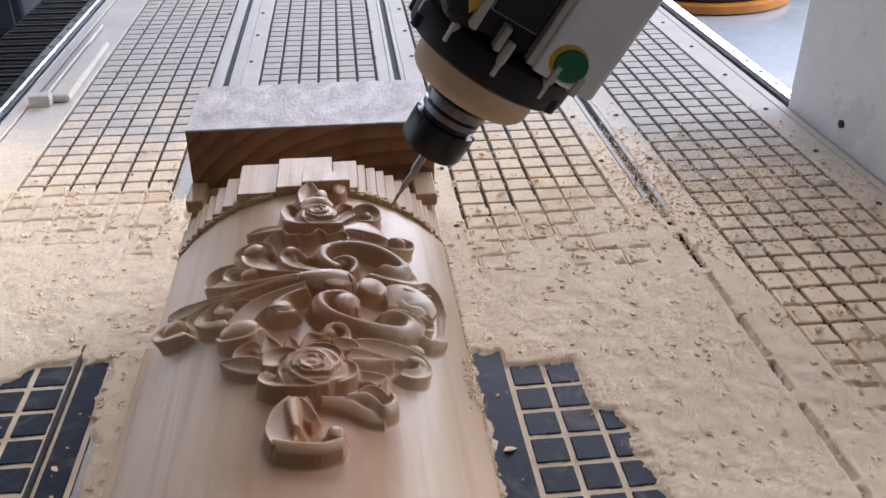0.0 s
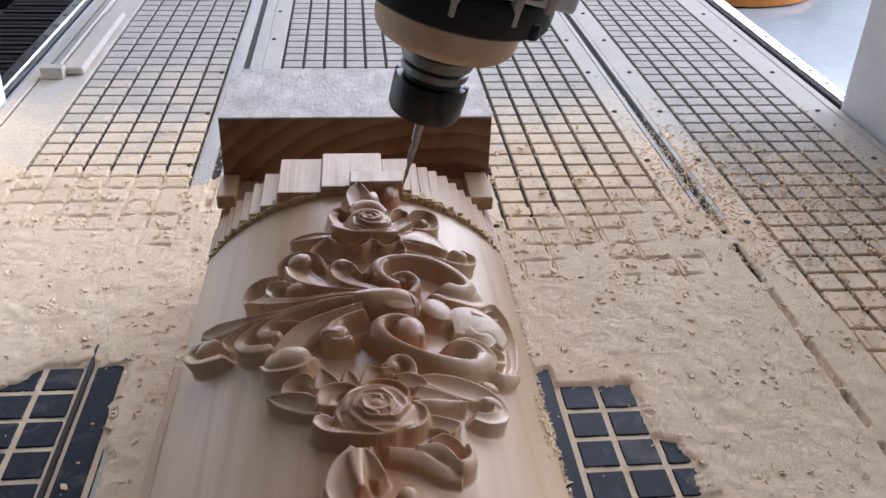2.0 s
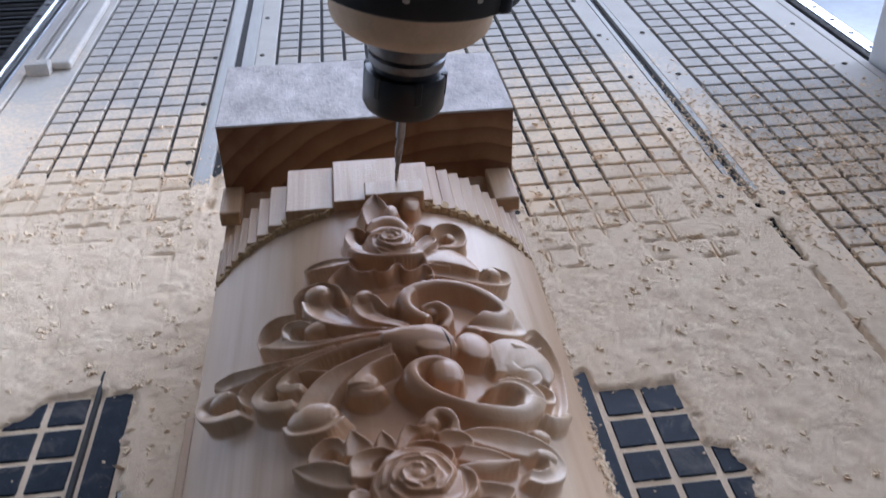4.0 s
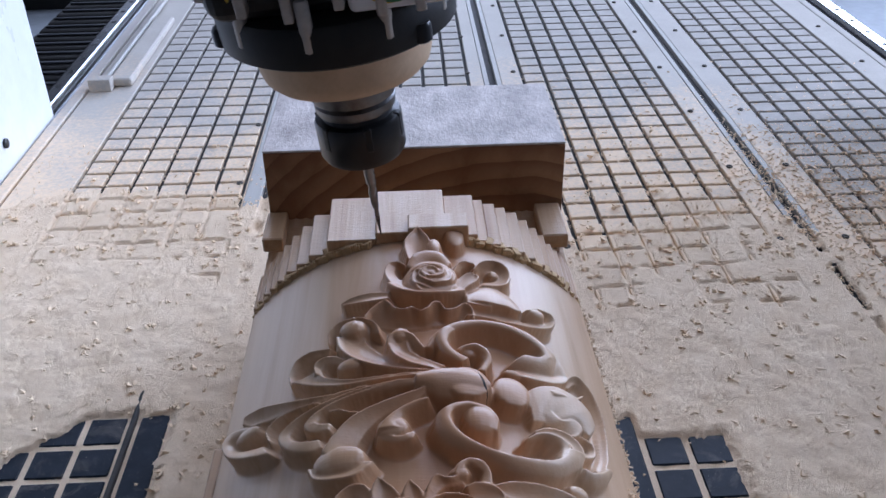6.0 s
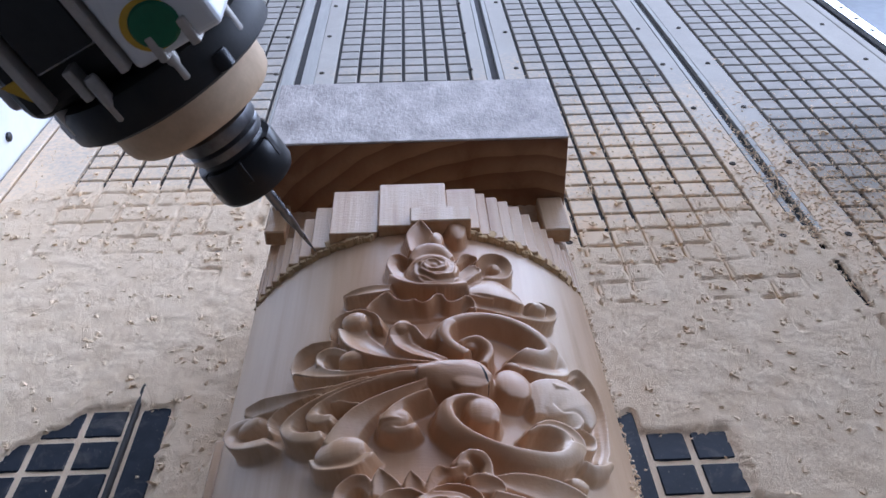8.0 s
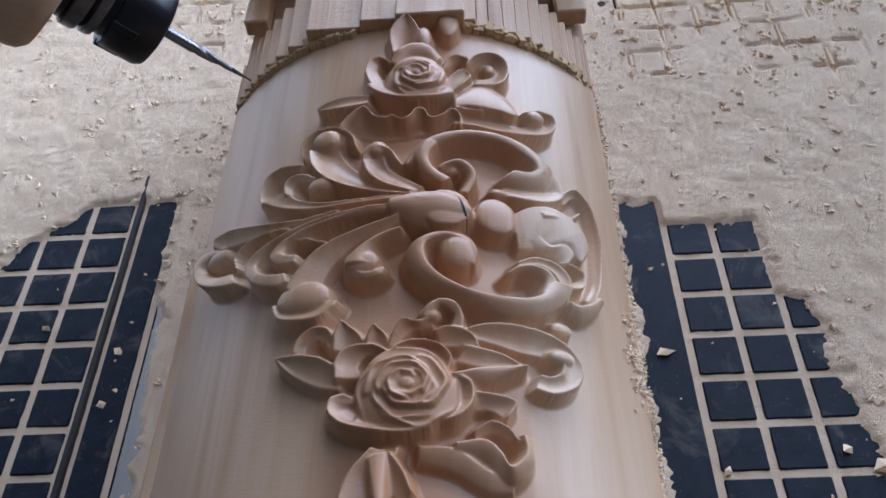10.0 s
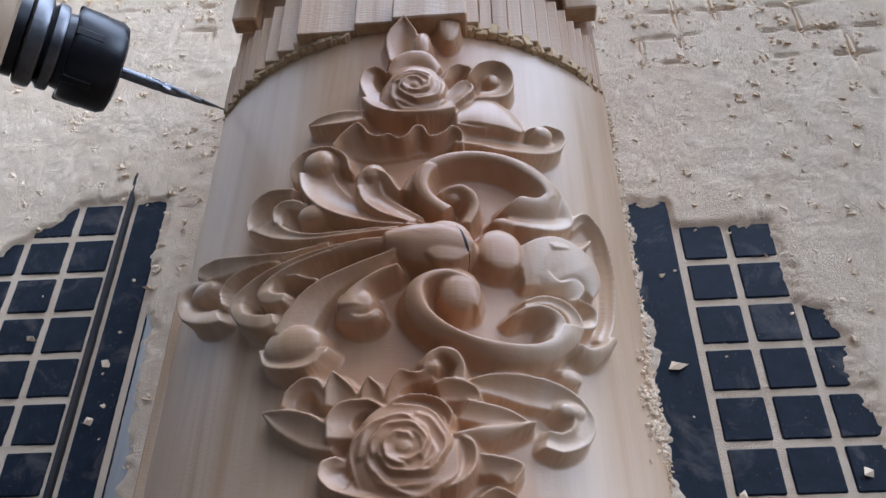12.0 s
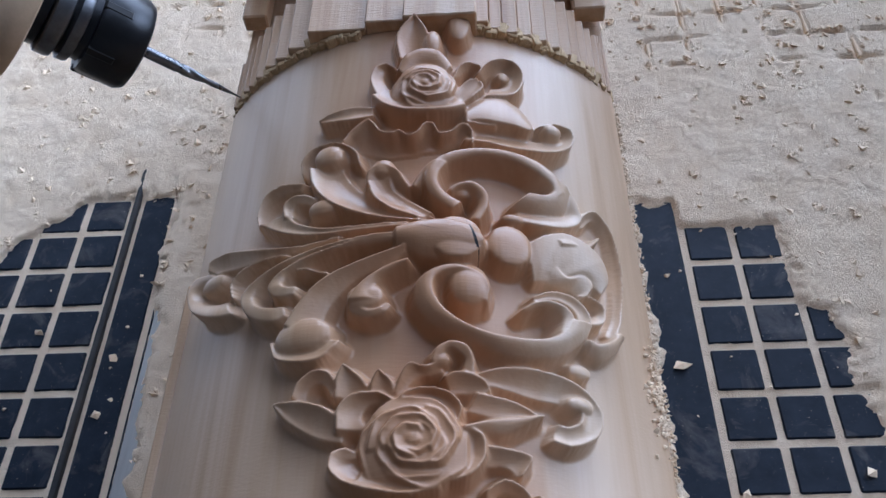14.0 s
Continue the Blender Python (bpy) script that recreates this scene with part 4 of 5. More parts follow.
def terraces():
    """Stepped roughing passes that the finishing cut has not reached, and the uncut block behind them."""
    rng = random.Random(3)

    def level(m, lift):
        return ZS + math.sqrt((RS + lift) ** 2 - m * m)

    west = [0.1034, 0.0997, 0.0957, 0.0912, 0.0862, 0.0803, 0.0735, 0.0655, 0.0535, 0.0235]
    east = [0.0190, 0.0385, 0.0450, 0.0530, 0.0602, 0.0680, 0.0748, 0.0808, 0.0858, 0.0903, 0.0943, 0.0980, 0.1008, 0.1034]
    lines = [-q for q in west] + east
    for a, b in zip(lines, lines[1:]):
        m = min(abs(a), abs(b)) if a * b > 0 else 0.0
        z = 0.2070 if a * b < 0 else max(level(m, 0.001) - 0.0025, 0.148)
        ya = 0.6165 + rng.uniform(-0.0014, 0.0014)
        yb = 0.6690 - 0.016 * max(0, (m - 0.05) / 0.05) + rng.uniform(-0.0015, 0.0015)
        part("roughing_step", box(CX + a, CX + b - 0.0002, ya, yb, 0.13, z, 0.0006, seg=1), M_ROUGH, column)
    # rough facets left between the steps and the ledges
    for k in range(26):
        side = -1 if k % 2 else 1
        x, y = CX + side * rng.uniform(0.062, 0.099), rng.uniform(0.634, 0.658)
        w, d = rng.uniform(0.0012, 0.004), rng.uniform(0.003, 0.009)
        b = box(-w, w, -d, d, -0.010, rng.uniform(0.0, 0.0016), 0.0005, seg=1)
        bmesh.ops.transform(b, matrix=pose(x, y, max(level(abs(x - CX), -0.002) - 0.0010, 0.148), rng.uniform(-9, 4), side * rng.uniform(6, 20), rng.uniform(-10, 10)), verts=b.verts)
        part("rough_facet", b, M_ROUGH, column)
    # hollow cove behind the steps, down to the foot of the block
    xs, ys = np.linspace(-0.1030, 0.1030, 60), np.linspace(0.6500, 0.7166, 18)
    gx, gy = np.meshgrid(xs, ys, indexing="ij")
    gz = 0.1515 + 0.010 * np.clip((gy - 0.690) / 0.0266, 0, 1) ** 2 + 0.0006 * np.sin(gx * 900) * np.sin(gy * 700)
    p = np.stack([CX + gx, gy, gz], -1).reshape(-1, 3)
    ids = np.arange(len(p)).reshape(gx.shape)
    array_mesh("cove", p, np.stack([ids[:-1, :-1], ids[1:, :-1], ids[1:, 1:], ids[:-1, 1:]], -1).reshape(-1, 4), M_ROUGH, column, "hollow rough-milled cove below the block")
    # ragged chipped teeth along the foot of the steps
    for k in range(190):
        a = math.asin(HALF / RS) * (2 * (k + 0.5) / 190 - 1)
        if abs(a) < 0.22:
            continue
        d = rng.uniform(0.0008, 0.0022)
        x, z = CX + RS * math.sin(a), ZS + RS * math.cos(a) - 0.0018
        b = box(-d, d, -rng.uniform(0.0002, 0.0026), 0.006, -0.005, rng.uniform(-0.0005, 0.0024), 0.0004, seg=1)
        bmesh.ops.transform(b, matrix=pose(x, 0.6160, z, rng.uniform(-14, 10), math.degrees(a) * 0.6, rng.uniform(-20, 20)), verts=b.verts)
        part("torn_edge", b, M_FRINGE, column)
    # ledges at both ends of the cornice
    for x0, x1, y0 in ((CX - 0.1048, CX - 0.0905, 0.679), (CX + 0.0870, CX + 0.1050, 0.671)):
        part("ledge", box(x0, x1, y0, 0.7164, 0.157, 0.168, 0.001, seg=1), M_ROUGH, column)
        part("ledge", box(x0 + 0.003, x1 - 0.003, y0 + 0.012, 0.7162, 0.10, 0.157, 0.001, seg=1), M_ROUGH, column)
    # shaded front and sky-lit top of one block, told apart by colour
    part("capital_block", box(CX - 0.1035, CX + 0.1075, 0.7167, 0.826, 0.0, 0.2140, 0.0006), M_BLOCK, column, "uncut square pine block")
    part("block_top", box(CX - 0.1037, CX + 0.1077, 0.7164, 0.8262, 0.2141, 0.2158, 0.0006, seg=1), M_BLOCKTOP, column, "scuffed top of the block with grey sky sheen in its colour")
    part("uncut_lug", box(-0.0385, -0.0020, 0.6130, 0.6300, 0.17, 0.2120, 0.0008, seg=1), M_ROUGH, column, "small square lug left uncut over the rose")


terraces()

# ---- dust on the bed ----


def groove_mask(x, y):
    """1 in the grooves between the tiles, 0 on the tiles and strips."""
    g = np.zeros_like(x)
    for k, x0 in enumerate(PANELS):
        inside = (x > x0 - 0.005) & (x < x0 + 6 * P)
        gx = np.abs(np.mod(x - x0 + 0.0025, P)) - 0.0025
        gy = np.mod(y - 0.645 - (0.013 if k == 0 else 0) - 0.0025 + P / 2, P) - P / 2
        m = np.maximum(1 - smoothstep(0.0012, 0.0036, np.abs(gx)), 1 - smoothstep(0.0012, 0.0036, np.abs(gy)))
        g = np.where(inside, m, g)
    for s in SLOTS:
        g = np.maximum(g, 1 - smoothstep(0.003, 0.0065, np.abs(x - s)))
    return g


def dust_height(x, y, n1, n2, n3):
    away = y - 0.925 + 0.33 * smoothstep(0.36, 0.46, x) - 0.09 * smoothstep(0.0, -0.2, x) + 0.075 * n1 + 0.03 * n2
    film = 0.0030 * smoothstep(0.10, -0.16, away) - 0.0009 * smoothstep(0.02, 0.12, away)
    z = film + (0.0008 * n2 + 0.0004 * n3) * (1 - 0.5 * smoothstep(0, 0.1, away))
    z = z - 0.0085 * (1 - smoothstep(0.0016, 0.0042, np.abs(x - SLOTS[2] - 0.0008 * n3))) * smoothstep(-0.75, -0.2, n2 + n1)
    z = z - groove_mask(x, y) * 0.0062 * smoothstep(-0.11, 0.05, away + 0.05 * n2)
    w = smoothstep(-0.7, 0.7, wiped(x, y) + 0.55 * n1 + 0.8 * n2 + 0.5 * n3)
    return z * (1 - w) + (-0.0012 + 0.0004 * n2 + 0.0004 * n3) * w


def dust_sheet():
    step = 0.0019
    xs, ys = np.arange(BED_L + 0.001, BED_R, step), np.arange(0.22, 1.16, step)
    nx, ny = len(xs), len(ys)
    x, y = np.meshgrid(xs, ys, indexing="ij")
    z = dust_height(x, y, lumps(nx, ny, 22, 1), lumps(nx, ny, 95, 2), lumps(nx, ny, 400, 4))
    keep = (z > -0.0058) & ((z > -0.00045) | (groove_mask(x, y) > 0.02) | (wiped(x, y) > -3))
    under = (x > CX - HALF + 0.004) & (x < CX + HALF - 0.004) & (y < 0.82)
    keep &= ~under
    ids = np.arange(nx * ny).reshape(nx, ny)
    q = np.stack([ids[:-1, :-1], ids[1:, :-1], ids[1:, 1:], ids[:-1, 1:]], -1)
    k = keep[:-1, :-1] & keep[1:, :-1] & keep[1:, 1:] & keep[:-1, 1:]
    q = q[k]
    used, inv = np.unique(q, return_inverse=True)
    p = np.stack([x, y, z], -1).reshape(-1, 3)[used]
    ob = array_mesh("sawdust", p, inv.reshape(-1, 4), M_DUST)
    tagged(ob, "thick pale sawdust drifted over the router bed", "sawdust", kind="stuff")


dust_sheet()

OCT = np.array([(1, 0, 0), (0, 1, 0), (-1, 0, 0), (0, -1, 0), (0, 0, 1), (0, 0, -1)], dtype=float)
OCT_F = np.array([(0, 1, 4), (1, 2, 4), (2, 3, 4), (3, 0, 4), (1, 0, 5), (2, 1, 5), (3, 2, 5), (0, 3, 5)])


def scatter(name, spots, sizes, seed, label, flat=0.5, long=1.6):
    """Many small angular flakes lying at the given spots."""
    rng = np.random.RandomState(seed)
    vs, fs = [], []
    for k, ((x, y, z), s) in enumerate(zip(spots, sizes)):
        o = OCT * (s * long * rng.uniform(0.7, 1.3), s * rng.uniform(0.6, 1.0), s * flat * rng.uniform(0.6, 1.2))
        o = o + rng.uniform(-0.28, 0.28, o.shape) * s
        e = Euler((rng.uniform(-0.6, 0.6), rng.uniform(-0.6, 0.6), rng.uniform(0, 6.28))).to_matrix()
        vs.append(o @ np.array(e).T + (x, y, z + s * flat * 0.4))
        fs.append(OCT_F + 6 * k)
    ob = array_mesh(name, np.concatenate(vs), np.concatenate(fs), M_CHIP, smooth=False)
    tagged(ob, label, "wood chips", kind="stuff")


def crumbs():
    rng = np.random.RandomState(8)
    spots, sizes = [], []
    while len(spots) < 10000:
        x, y = rng.uniform(BED_L, BED_R), 0.25 + 0.95 * rng.rand() ** 1.3
        if CX - HALF - 0.002 < x < CX + HALF + 0.002 and y < 0.83:
            continue
        wp = float(wiped(np.array(x), np.array(y)))
        if wp > 0 and rng.rand() > 0.035:
            continue
        spots.append((x, y, 0.0018 if wp < 0 else 0.0))
        sizes.append(0.0006 + 0.0013 * rng.rand() ** 1.8 + (0.0030 * rng.rand() if rng.rand() < 0.06 else 0))
    for x, y, size in ((0.115, 0.535, 0.0045), (-0.246, 0.553, 0.0045), (0.208, 0.462, 0.005), (0.226, 0.452, 0.007), (-0.303, 0.575, 0.004), (-0.248, 0.512, 0.003),
                       (0.116, 0.604, 0.0025), (0.205, 0.60, 0.003), (0.187, 0.616, 0.002), (0.137, 0.452, 0.003), (-0.243, 0.62, 0.002), (0.213, 0.566, 0.003)):
        spots.append((x, y, 0.0))
        sizes.append(size)
    for _ in range(1500):      # larger clumps
        x, y = rng.uniform(BED_L, BED_R), rng.uniform(0.28, 1.05)
        if CX - HALF - 0.004 < x < CX + HALF + 0.004 and y < 0.83 or float(wiped(np.array(x), np.array(y))) > -0.5:
            continue
        for _ in range(rng.randint(1, 5)):
            spots.append((x + rng.normal(0, 0.0018), y + rng.normal(0, 0.0018), 0.0022))
            sizes.append(rng.uniform(0.0016, 0.0034))
    for _ in range(1500):      # torn fibres along the column's lower east edge
        y = rng.uniform(0.28, 0.61)
        spots.append((CX + HALF + rng.uniform(-0.0005, 0.0025), y, 0.149 - 0.02 * rng.rand() ** 2))
        sizes.append(rng.uniform(0.0005, 0.0013))
    for _ in range(160):       # a clump of dust caught on that edge
        y = rng.normal(0.43, 0.012)
        x = CX + HALF - abs(rng.normal(0, 0.003))
        spots.append((x, y, ZC + math.sqrt(R * R - (x - CX) ** 2) + 0.001))
        sizes.append(rng.uniform(0.0005, 0.0016))
    scatter("sawdust_crumbs", spots, sizes, 9, "pale crumbs of wood lying on the sawdust", 0.55, 1.15)
    spots, sizes = [], []
    while len(spots) < 4600:
        x, y = rng.normal(0.52, 0.09), rng.normal(0.99, 0.085)
        if rng.rand() < 0.35:
            x, y = rng.normal(0.385, 0.03), rng.normal(0.98, 0.12)
        if rng.rand() < 0.16:
            x, y = rng.uniform(0.09, 0.64), rng.normal(1.16, 0.12)
        if not (0.09 < x < 0.665):
            continue
        spots.append((x, y, 0.0))
        sizes.append(0.0007 + 0.0010 * rng.rand())
    scatter("shavings", spots, sizes, 10, "curled pale shavings heaped across the grooves", 0.45, 2.6)


crumbs()


# ---- spindle: origin at the tip of the cutter, axis along its z ----
spindle = empty("router_spindle", "tilting router spindle with black collet nut and slim cutter", "spindle")


def build_spindle():
    s = spindle
    n = 28
    bm = bmesh.new()
    rings = []
    for k in range(46):
        z = 0.062 * k / 45
        r = 0.0004 + (0.0030 - 0.0004) * min(z / 0.034, 1)
        ring = []
        for j in range(n):
            a = 2 * math.pi * j / n
            cut = 1 - (0.32 * max(0, math.cos(2 * (a - z * 190))) if z < 0.036 else 0)
            ring.append(bm.verts.new((r * cut * math.cos(a), r * cut * math.sin(a), z)))
        rings.append(ring)
    for a, b in zip(rings, rings[1:]):
        for k in range(n):
            bm.faces.new((a[k], a[(k + 1) % n], b[(k + 1) % n], b[k]))
    bm.faces.new(list(reversed(rings[0])))
    part("cutter", bm, M_DARKSTEEL, s, "slim tapered fluted steel cutter", True)
    nut = auto_smooth(part("collet_nut", lathe([(0.0036, 0.060), (0.0075, 0.0585), (0.019, 0.058), (0.0225, 0.0592), (0.0242, 0.0625), (0.0242, 0.081), (0.0234, 0.083), (0.0195, 0.0835), (0.0190, 0.0870)]), M_BLACK, s, "rounded black collet nut"))
    for k in range(6):
        b = box(-0.0022, 0.0022, 0.0205, 0.02445, 0.070, 0.0836, 0.0006, seg=1)
        bmesh.ops.transform(b, matrix=pose(0, 0, 0, 0, 0, 60 * k + 14), verts=b.verts)
        part("nut_slot", b, M_BLACKPLASTIC, nut)
    auto_smooth(part("nose_ring", lathe([(0.017, 0.0865), (0.0215, 0.0875), (0.0222, 0.089), (0.0222, 0.0925), (0.0205, 0.0935), (0.0195, 0.0945)]), M_NOSE, s, "dulled steel nose ring"))
    auto_smooth(part("nose_ring", lathe([(0.0195, 0.0945), (0.0228, 0.0955), (0.0235, 0.097), (0.0235, 0.1025), (0.0222, 0.1035), (0.020, 0.104)]), M_NOSE, s, "dulled steel nose ring"))
    auto_smooth(part("nose_seal", lathe([(0.020, 0.104), (0.0242, 0.1045), (0.0245, 0.108), (0.0245, 0.114)]), M_BLACK, s))
    auto_smooth(part("collar", lathe([(0.024, 0.1105), (0.040, 0.1110), (0.0475, 0.1125), (0.0510, 0.1165), (0.0525, 0.122), (0.0530, 0.146)], 64), M_CREAM, s, "cream collar browned by dust"))
    fl = auto_smooth(part("flange", lathe([(0.053, 0.1415), (0.066, 0.1420), (0.0695, 0.1445), (0.0700, 0.150), (0.0700, 0.164), (0.068, 0.168), (0.060, 0.170)], 64), M_BLACKPLASTIC, s, "black cast flange"))
    for k in range(10):
        a = 36 * k + 9
        b = lathe([(0.0034, 0.154), (0.0040, 0.155), (0.0040, 0.182), (0.0032, 0.184)], 12)
        bmesh.ops.transform(b, matrix=pose(0, 0, 0, 0, 0, a) @ pose(0.0665, 0, 0), verts=b.verts)
        auto_smooth(part("bolt", b, M_BOLT, fl, "pale steel bolt"))
    part("motor_housing", box(-0.064, 0.064, -0.056, 0.066, 0.1695, 0.56, 0.012, seg=4), M_BLACKPLASTIC, s, "dark ribbed motor housing")
    part("cover_plate", box(0.013, 0.0675, -0.0655, -0.020, 0.172, 0.555, 0.004, seg=3), M_WHITE, s, "white enamelled cover plate")
    part("side_plate", box(-0.0695, -0.052, -0.050, 0.030, 0.182, 0.455, 0.005, seg=3), M_GREYPAINT, s, "grey side plate")
    part("panel_frame", box(-0.036, 0.004, -0.0605, -0.0555, 0.196, 0.262, 0.001, seg=1), M_ALU, s, "thin bright panel frame")
    part("black_panel", box(-0.0345, 0.0025, -0.0625, -0.0602, 0.1975, 0.2605, 0.0006, seg=1), M_BLACK, s, "glossy black panel")
    for x, z0, z1 in ((-0.041, 0.178, 0.30), (0.0085, 0.176, 0.45), (-0.018, 0.172, 0.193), (0.030, 0.170, 0.187), (0.050, 0.170, 0.187)):
        part("rib", box(x - 0.0028, x + 0.0028, -0.0680, -0.0555, z0, z1, 0.0012), M_BOLT, s, "pale metal rib")
    for k in (4, 5, 6, 10):
        b = lathe([(0.0045, 0.0), (0.0060, 0.0012), (0.0060, 0.010), (0.0050, 0.012)], 14)
        bmesh.ops.transform(b, matrix=pose(0, 0, 0, 0, 0, 30 * k + 15) @ pose(0.0675, 0, 0.1440), verts=b.verts)
        auto_smooth(part("bolt_head", b, M_BLACK, fl, "black bolt head"))
    b = lathe([(0.0128, 0.0), (0.0135, 0.0005), (0.0135, 0.0015), (0.012, 0.0028)], 40)
    bmesh.ops.transform(b, matrix=pose(0.037, -0.0650, 0.190, 90), verts=b.verts)
    auto_smooth(part("green_disc", b, M_GREEN, s, "round green sticker"))
    b = lathe([(0.0145, 0.0), (0.0150, 0.0004), (0.0150, 0.0010)], 40)
    bmesh.ops.transform(b, matrix=pose(0.0345, -0.0651, 0.1912, 90), verts=b.verts)
    part("yellow_ring", b, M_YELLOW, s, "yellow backing ring")
    b = lathe([(0.010, 0.0), (0.0105, 0.0006), (0.0100, 0.0014)], 3)
    bmesh.ops.transform(b, matrix=pose(-0.0475, -0.0600, 0.196, 90, 90), verts=b.verts)
    part("warning_triangle", b, M_YELLOW, s, "yellow warning triangle")
    # the motor end is slimmer and shorter than its drawing above the nose
    for ob in list(s.children) + [c for q in s.children for c in q.children]:
        vs = ob.data.vertices
        if min(v.co.z for v in vs) > 0.1035:
            for v in vs:
                v.co = Vector((v.co.x * 0.87, v.co.y * 0.87, 0.104 + (v.co.z - 0.104) * 0.82))


build_spindle()

# ---- gantry legs, guide rails and what lies beyond the bed ----


def leg(x0, x1, y0, y1, label):
    g = empty("gantry_leg", label, "machine frame", "gantry legs")
    part("side_plate", box(x0, x1, y0, y1, -0.30, 0.48, 0.006, seg=3), M_WHITE, g)
    part("foot_seal", box(min(x0, x1) - 0.003, max(x0, x1) + 0.003, y0 + 0.01, y1 - 0.01, -0.31, -0.296), M_BLACKPLASTIC, g)
    xi = x0 if x0 > 0 else x1
    sgn = -1 if x0 > 0 else 1
    for y in (y0 + 0.08, y1 - 0.16):
        b = lathe([(0.006, 0.0), (0.006, 0.003), (0.004, 0.004)], 12)
        bmesh.ops.transform(b, matrix=pose(xi, y, 0.032, 0, 90 * sgn, 0), verts=b.verts)
        part("bolt", b, M_BLACK, g)


leg(0.690, 0.800, 0.62, 1.262, "white enamelled leg plate of the router gantry")
leg(-0.640, -0.5225, 0.62, 1.308, "white enamelled leg plate of the router gantry")


def guide(x, y0, y1, z, label):
    g = empty("guide_rail", label, "linear rail", "guide rails")
    part("rail_bed", box(x - 0.030, x + 0.030, y0, y1, z - 0.06, z - 0.012, 0.002, seg=1), M_ALU, g)
    part("rail", box(x - 0.0115, x + 0.0115, y0, y1, z - 0.012, z + 0.010, 0.003), M_STEEL, g, "ground steel rail")
    part("rail_groove", box(x - 0.0125, x + 0.0125, y0 + 0.001, y1, z - 0.004, z + 0.001), M_BLACKPLASTIC, g)
    hole = lathe([(0.0045, 0.0), (0.0045, 0.0006), (0.003, 0.0006)], 14)
    o = part("bolt_hole", hole, M_BLACKPLASTIC, g)
    o.location = (x, y0 + 0.03, z + 0.0098)
    for k in range(1, int((y1 - y0) / 0.06)):
        c = new("bolt_hole", o.data)
        c.parent = g
        c.location = (x, y0 + 0.03 + 0.06 * k, z + 0.0098)


guide(0.712, 1.262, 2.6, -0.005, "bright steel guide rail beside the bed")
guide(-0.545, 1.308, 2.6, -0.005, "bright steel guide rail with bolt holes")
e = empty("bed_edge", "aluminium edge trim along the router bed", "edge trim")
part("trim_strip", box(-0.5195, -0.5035, -0.3, 2.6, -0.06, 0.0005, 0.002), M_STRIP, e)
e = empty("bed_edge", "aluminium edge trim along the router bed", "edge trim")
part("trim_strip", box(0.6725, 0.6870, -0.3, 2.6, -0.06, 0.0005, 0.002), M_STRIP, e)

clip = empty("edge_stop", "small dusty wooden stop with a steel pin on the bed", "stop block")
part("block", box(-0.498, -0.466, 1.385, 1.405, 0.0, 0.018, 0.001, seg=1), M_TILE_DUSTY, clip)
b = lathe([(0.004, 0.0), (0.004, 0.42)], 12)
bmesh.ops.transform(b, matrix=pose(-0.480, 1.40, 0.008, -90), verts=b.verts)
auto_smooth(part("rod", b, M_LIP, clip, "thin dusty rod"))
part("cover_strip", box(-0.474, -0.440, 1.402, 1.70, 0.0002, 0.012, 0.004), M_STRIP, clip, "pale plastic cover strip")

stand = empty("machine_stand", "grey welded steel stand under the router bed", "machine stand")
part("side_beam", box(-0.58, -0.50, -0.3, 2.6, -0.22, -0.062, 0.004, seg=1), M_GREYPAINT, stand)
part("side_beam", box(0.672, 0.752, -0.3, 2.6, -0.22, -0.062, 0.004, seg=1), M_GREYPAINT, stand)
for x in (-0.54, 0.712):
    for y in (-0.2, 1.15, 2.5):
        part("frame_leg", box(x - 0.04, x + 0.04, y - 0.04, y + 0.04, FLOOR, -0.2205, 0.004, seg=1), M_GREYPAINT, stand)


def cable_chain():
    c = empty("cable_chain", "black plastic cable chain with yellow clips", "cable chain")
    tray = part("tray", box(-0.76, -0.59, 1.2, 3.4, -0.14, -0.1255), M_GREYPAINT, c)
    first = part("link", box(-0.070, 0.070, -0.022, 0.022, 0.0, 0.075, 0.006), M_BLACKPLASTIC, c)
    first.location = (-0.665, 1.35, -0.125)
    bar = part("link_bar", box(-0.060, 0.060, -0.004, 0.004, 0.0755, 0.079, 0.001, seg=1), M_DARK, c)
    bar.location = (-0.665, 1.35, -0.125)
    tab = part("yellow_clip", box(0.0702, 0.0722, -0.005, 0.005, 0.02, 0.05), M_YELLOW, c)
    tab.location = (-0.665, 1.35, -0.125)
    for k in range(1, 38):
        for o, nm in ((first, "link"), (bar, "link_bar"), (tab, "yellow_clip")):
            d = new(nm, o.data)
            d.parent = c
            d.location = (-0.665, 1.35 + 0.05 * k, -0.125)
    for y in (1.3, 2.2, 3.3):
        part("tray_leg", box(-0.72, -0.68, y - 0.02, y + 0.02, FLOOR, -0.1405), M_GREYPAINT, c)


cable_chain()
cab = empty("control_cabinet", "dark control cabinet standing on the workshop floor", "cabinet")
part("body", box(-2.6, -1.5, 4.4, 5.2, FLOOR + 0.06, 0.9, 0.02), M_DARK, cab)
part("plinth", box(-2.55, -1.55, 4.45, 5.15, FLOOR, FLOOR + 0.0595), M_BLACKPLASTIC, cab)
part("door", box(-2.55, -1.55, 4.38, 4.3995, FLOOR + 0.1, 0.86, 0.006), M_DARK, cab)

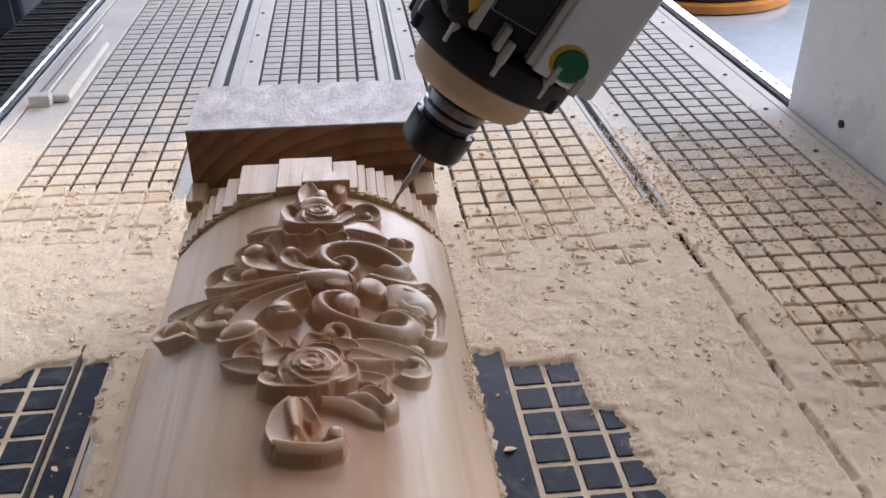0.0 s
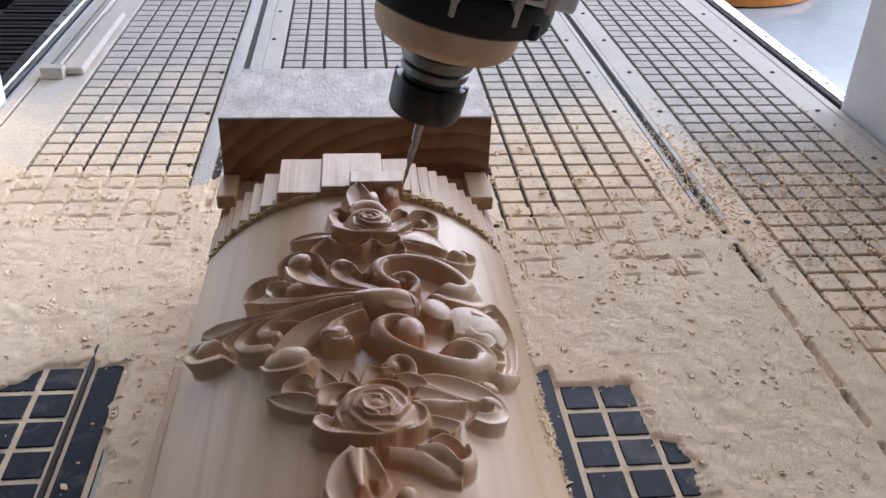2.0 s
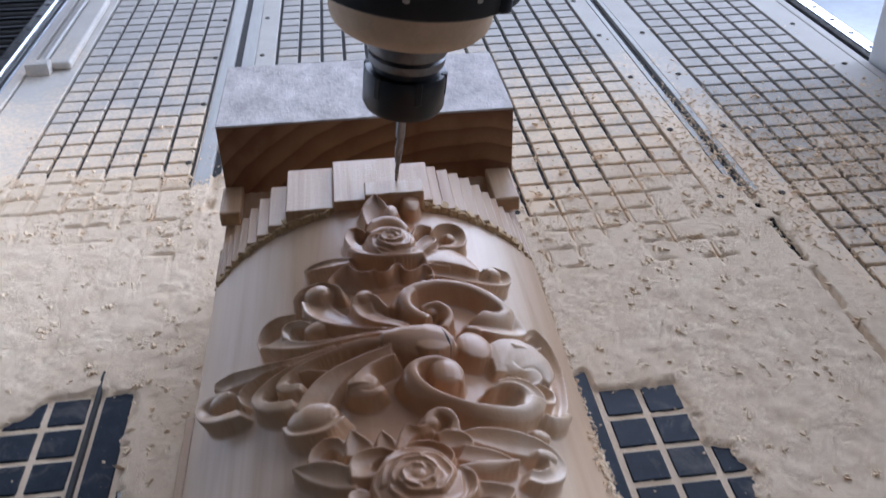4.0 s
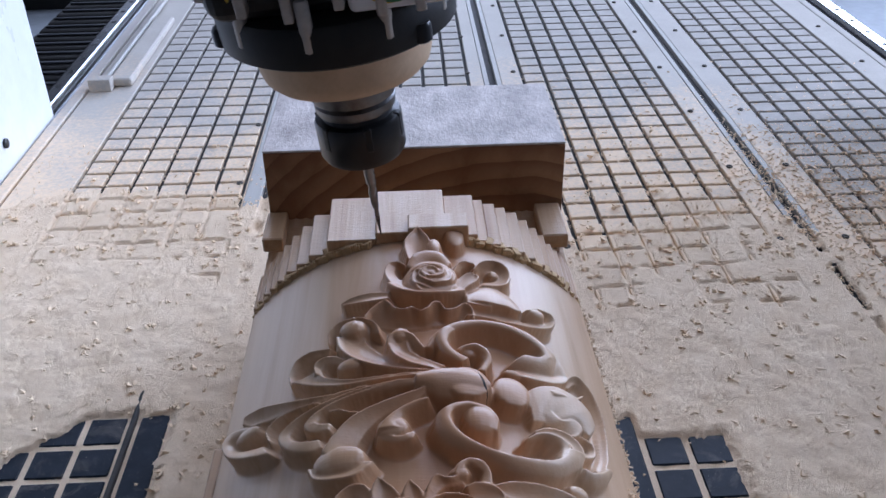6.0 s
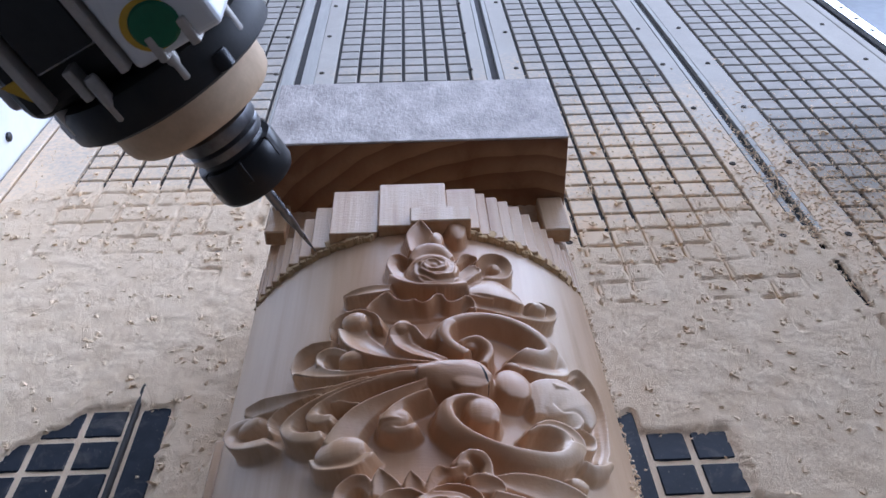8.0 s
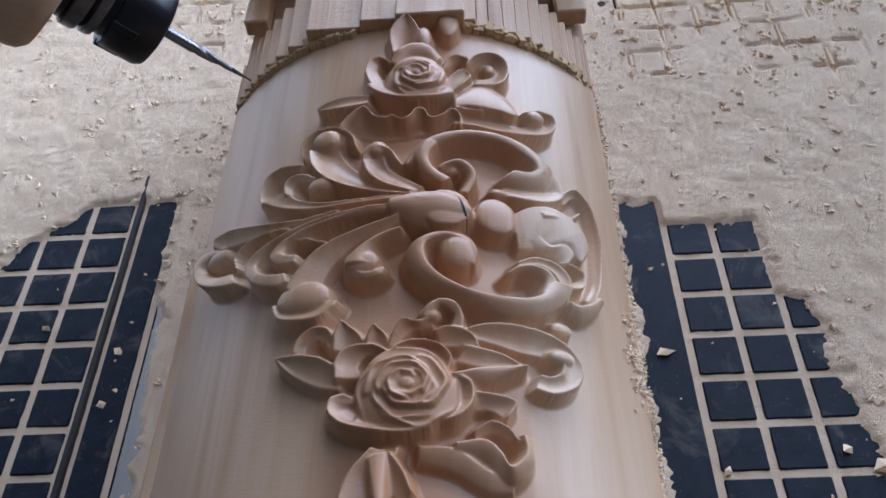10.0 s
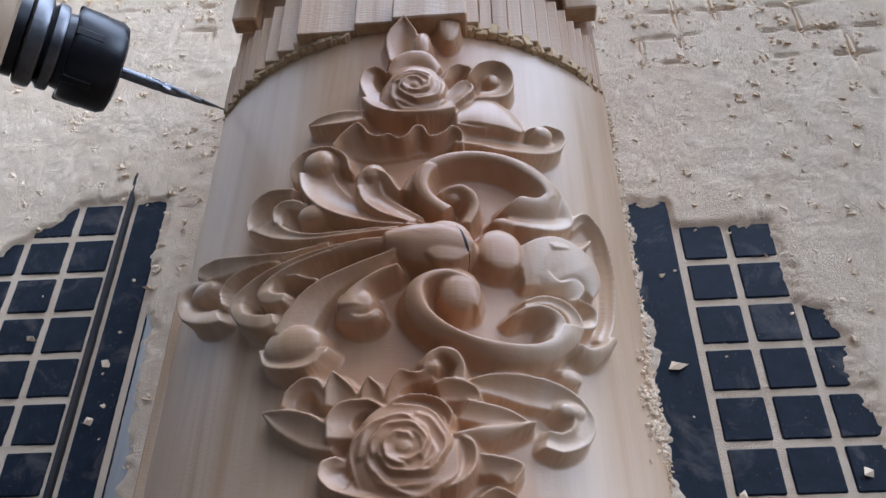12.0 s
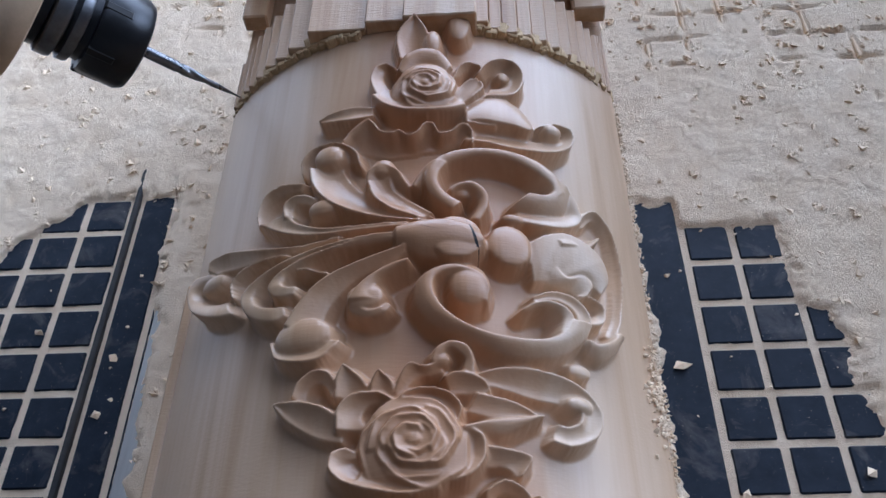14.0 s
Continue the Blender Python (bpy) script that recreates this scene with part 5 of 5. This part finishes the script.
roll = empty("dust_collector", "dark drum with orange foot rim and green cap on the floor", "machine")
b = lathe([(0.52, 0.0), (0.55, 0.01), (0.55, 0.05), (0.52, 0.06)], 48)
bmesh.ops.transform(b, matrix=pose(2.05, 5.1, FLOOR), verts=b.verts)
auto_smooth(part("foot_rim", b, M_ORANGE, roll, "orange painted rim"))
b = lathe([(0.50, 0.0601), (0.52, 0.08), (0.52, 0.75), (0.45, 0.80)], 48)
bmesh.ops.transform(b, matrix=pose(2.05, 5.1, FLOOR), verts=b.verts)
auto_smooth(part("drum", b, M_DARK, roll))
b = lathe([(0.10, 0.0), (0.12, 0.02), (0.12, 0.2), (0.10, 0.22)], 32)
bmesh.ops.transform(b, matrix=pose(2.66, 5.0, FLOOR + 0.02), verts=b.verts)
auto_smooth(part("green_cap", b, M_GREEN, roll, "green plastic cap"))

# ---- tiles of the grooved panels ----


def tile_mesh(name, material, drop):
    bm = box(0, S, 0, S, GROOVE + 0.0002, drop, 0.0009, seg=1)
    me = bpy.data.meshes.new(name)
    bm.to_mesh(me)
    bm.free()
    me.materials.append(material)
    return me


def tiles():
    clean, dusty = tile_mesh("tile_clean", M_TILE, 0.0), tile_mesh("tile_dusty", M_TILE_DUSTY, 0.0)
    rows = [r for r in range(-12, 58)]
    near, far = [], []
    for i, x0 in enumerate(PANELS):
        for r in rows:
            for c in range(6):
                x, y = x0 + P * c, 0.645 - S + P * r + (0.013 if i == 0 else 0)
                if i == 1 and y < 0.80:
                    continue
                if i == 0 and c == 5 and y < 0.72:
                    continue
                w = float(wiped(np.array(x + S / 2), np.array(y + S / 2)))
                if w > -1.6:
                    near.append((x, y, clean))
                elif 1.0 < y < 1.22 and i in (0, 2) or (i == 3 and 0.86 < y < 1.05):
                    near.append((x, y, dusty))
                elif y > 0.6:
                    far.append((x, y))
    for x, y, me in near[:300]:
        o = new("tile", me)
        o.parent = bed
        o.location = (x, y, 0)
    vs, fs = [], []
    m = np.array([v.co for v in dusty.vertices])
    quads = [list(p.vertices) for p in dusty.polygons]
    big = bmesh.new()
    for x, y in far + [(x, y) for x, y, me in near[300:]]:
        vv = [big.verts.new(q + np.array((x, y, 0))) for q in m]
        for q in quads:
            big.faces.new([vv[k] for k in q])
    o = part("tiles", big, M_TILE_DUSTY, bed)
    tagged(o, kind="stuff")


tiles()


# ---- what moves ----
SWEEP = [(0, 29.5, 30.6, 0.6023), (0.5, 25.0, 25.8, 0.6005), (1, 20.8, 19.8, 0.6038), (1.5, 14.9, 15.1, 0.6080), (2, 15.1, 12.4, 0.6222), (2.5, 13.0, 12.3, 0.6198),
         (3, 13.4, 10.2, 0.6228), (3.5, 10.4, 8.7, 0.6358), (4, 7.3, 6.5, 0.6294), (5.4, -3.6, -2.2, 0.6210), (6.5, -14.3, -11.0, 0.6144), (7, -19.6, -18.1, 0.6146),
         (7.5, -25.9, -22.7, 0.6169), (8, -29.9, -27.8, 0.6155), (8.5, -34.3, -30.4, 0.6163), (9, -38.8, -32.4, 0.6182), (9.2, -42.1, -36.0, 0.6219), (10.2, -47.0, -43.5, 0.6180),
         (11.3, -54.6, -48.7, 0.6239), (12, -54.6, -53.1, 0.6165), (12.5, -55.0, -50.3, 0.6139), (13, -55.3, -50.3, 0.6168), (13.5, -52.7, -48.7, 0.6180), (14, -51.9, -46.5, 0.6183)]      # seconds, place on the arc, tilt, length
LEAN = 4.4


def motions():
    r, z = 0.1252, 0.0828
    walk(spindle, [(t, pose(CX + r * math.sin(radians(a)), y, z + r * math.cos(radians(a)), 0, tilt, 0) @ pose(0, 0, 0, LEAN)) for t, a, tilt, y in SWEEP])


motions()
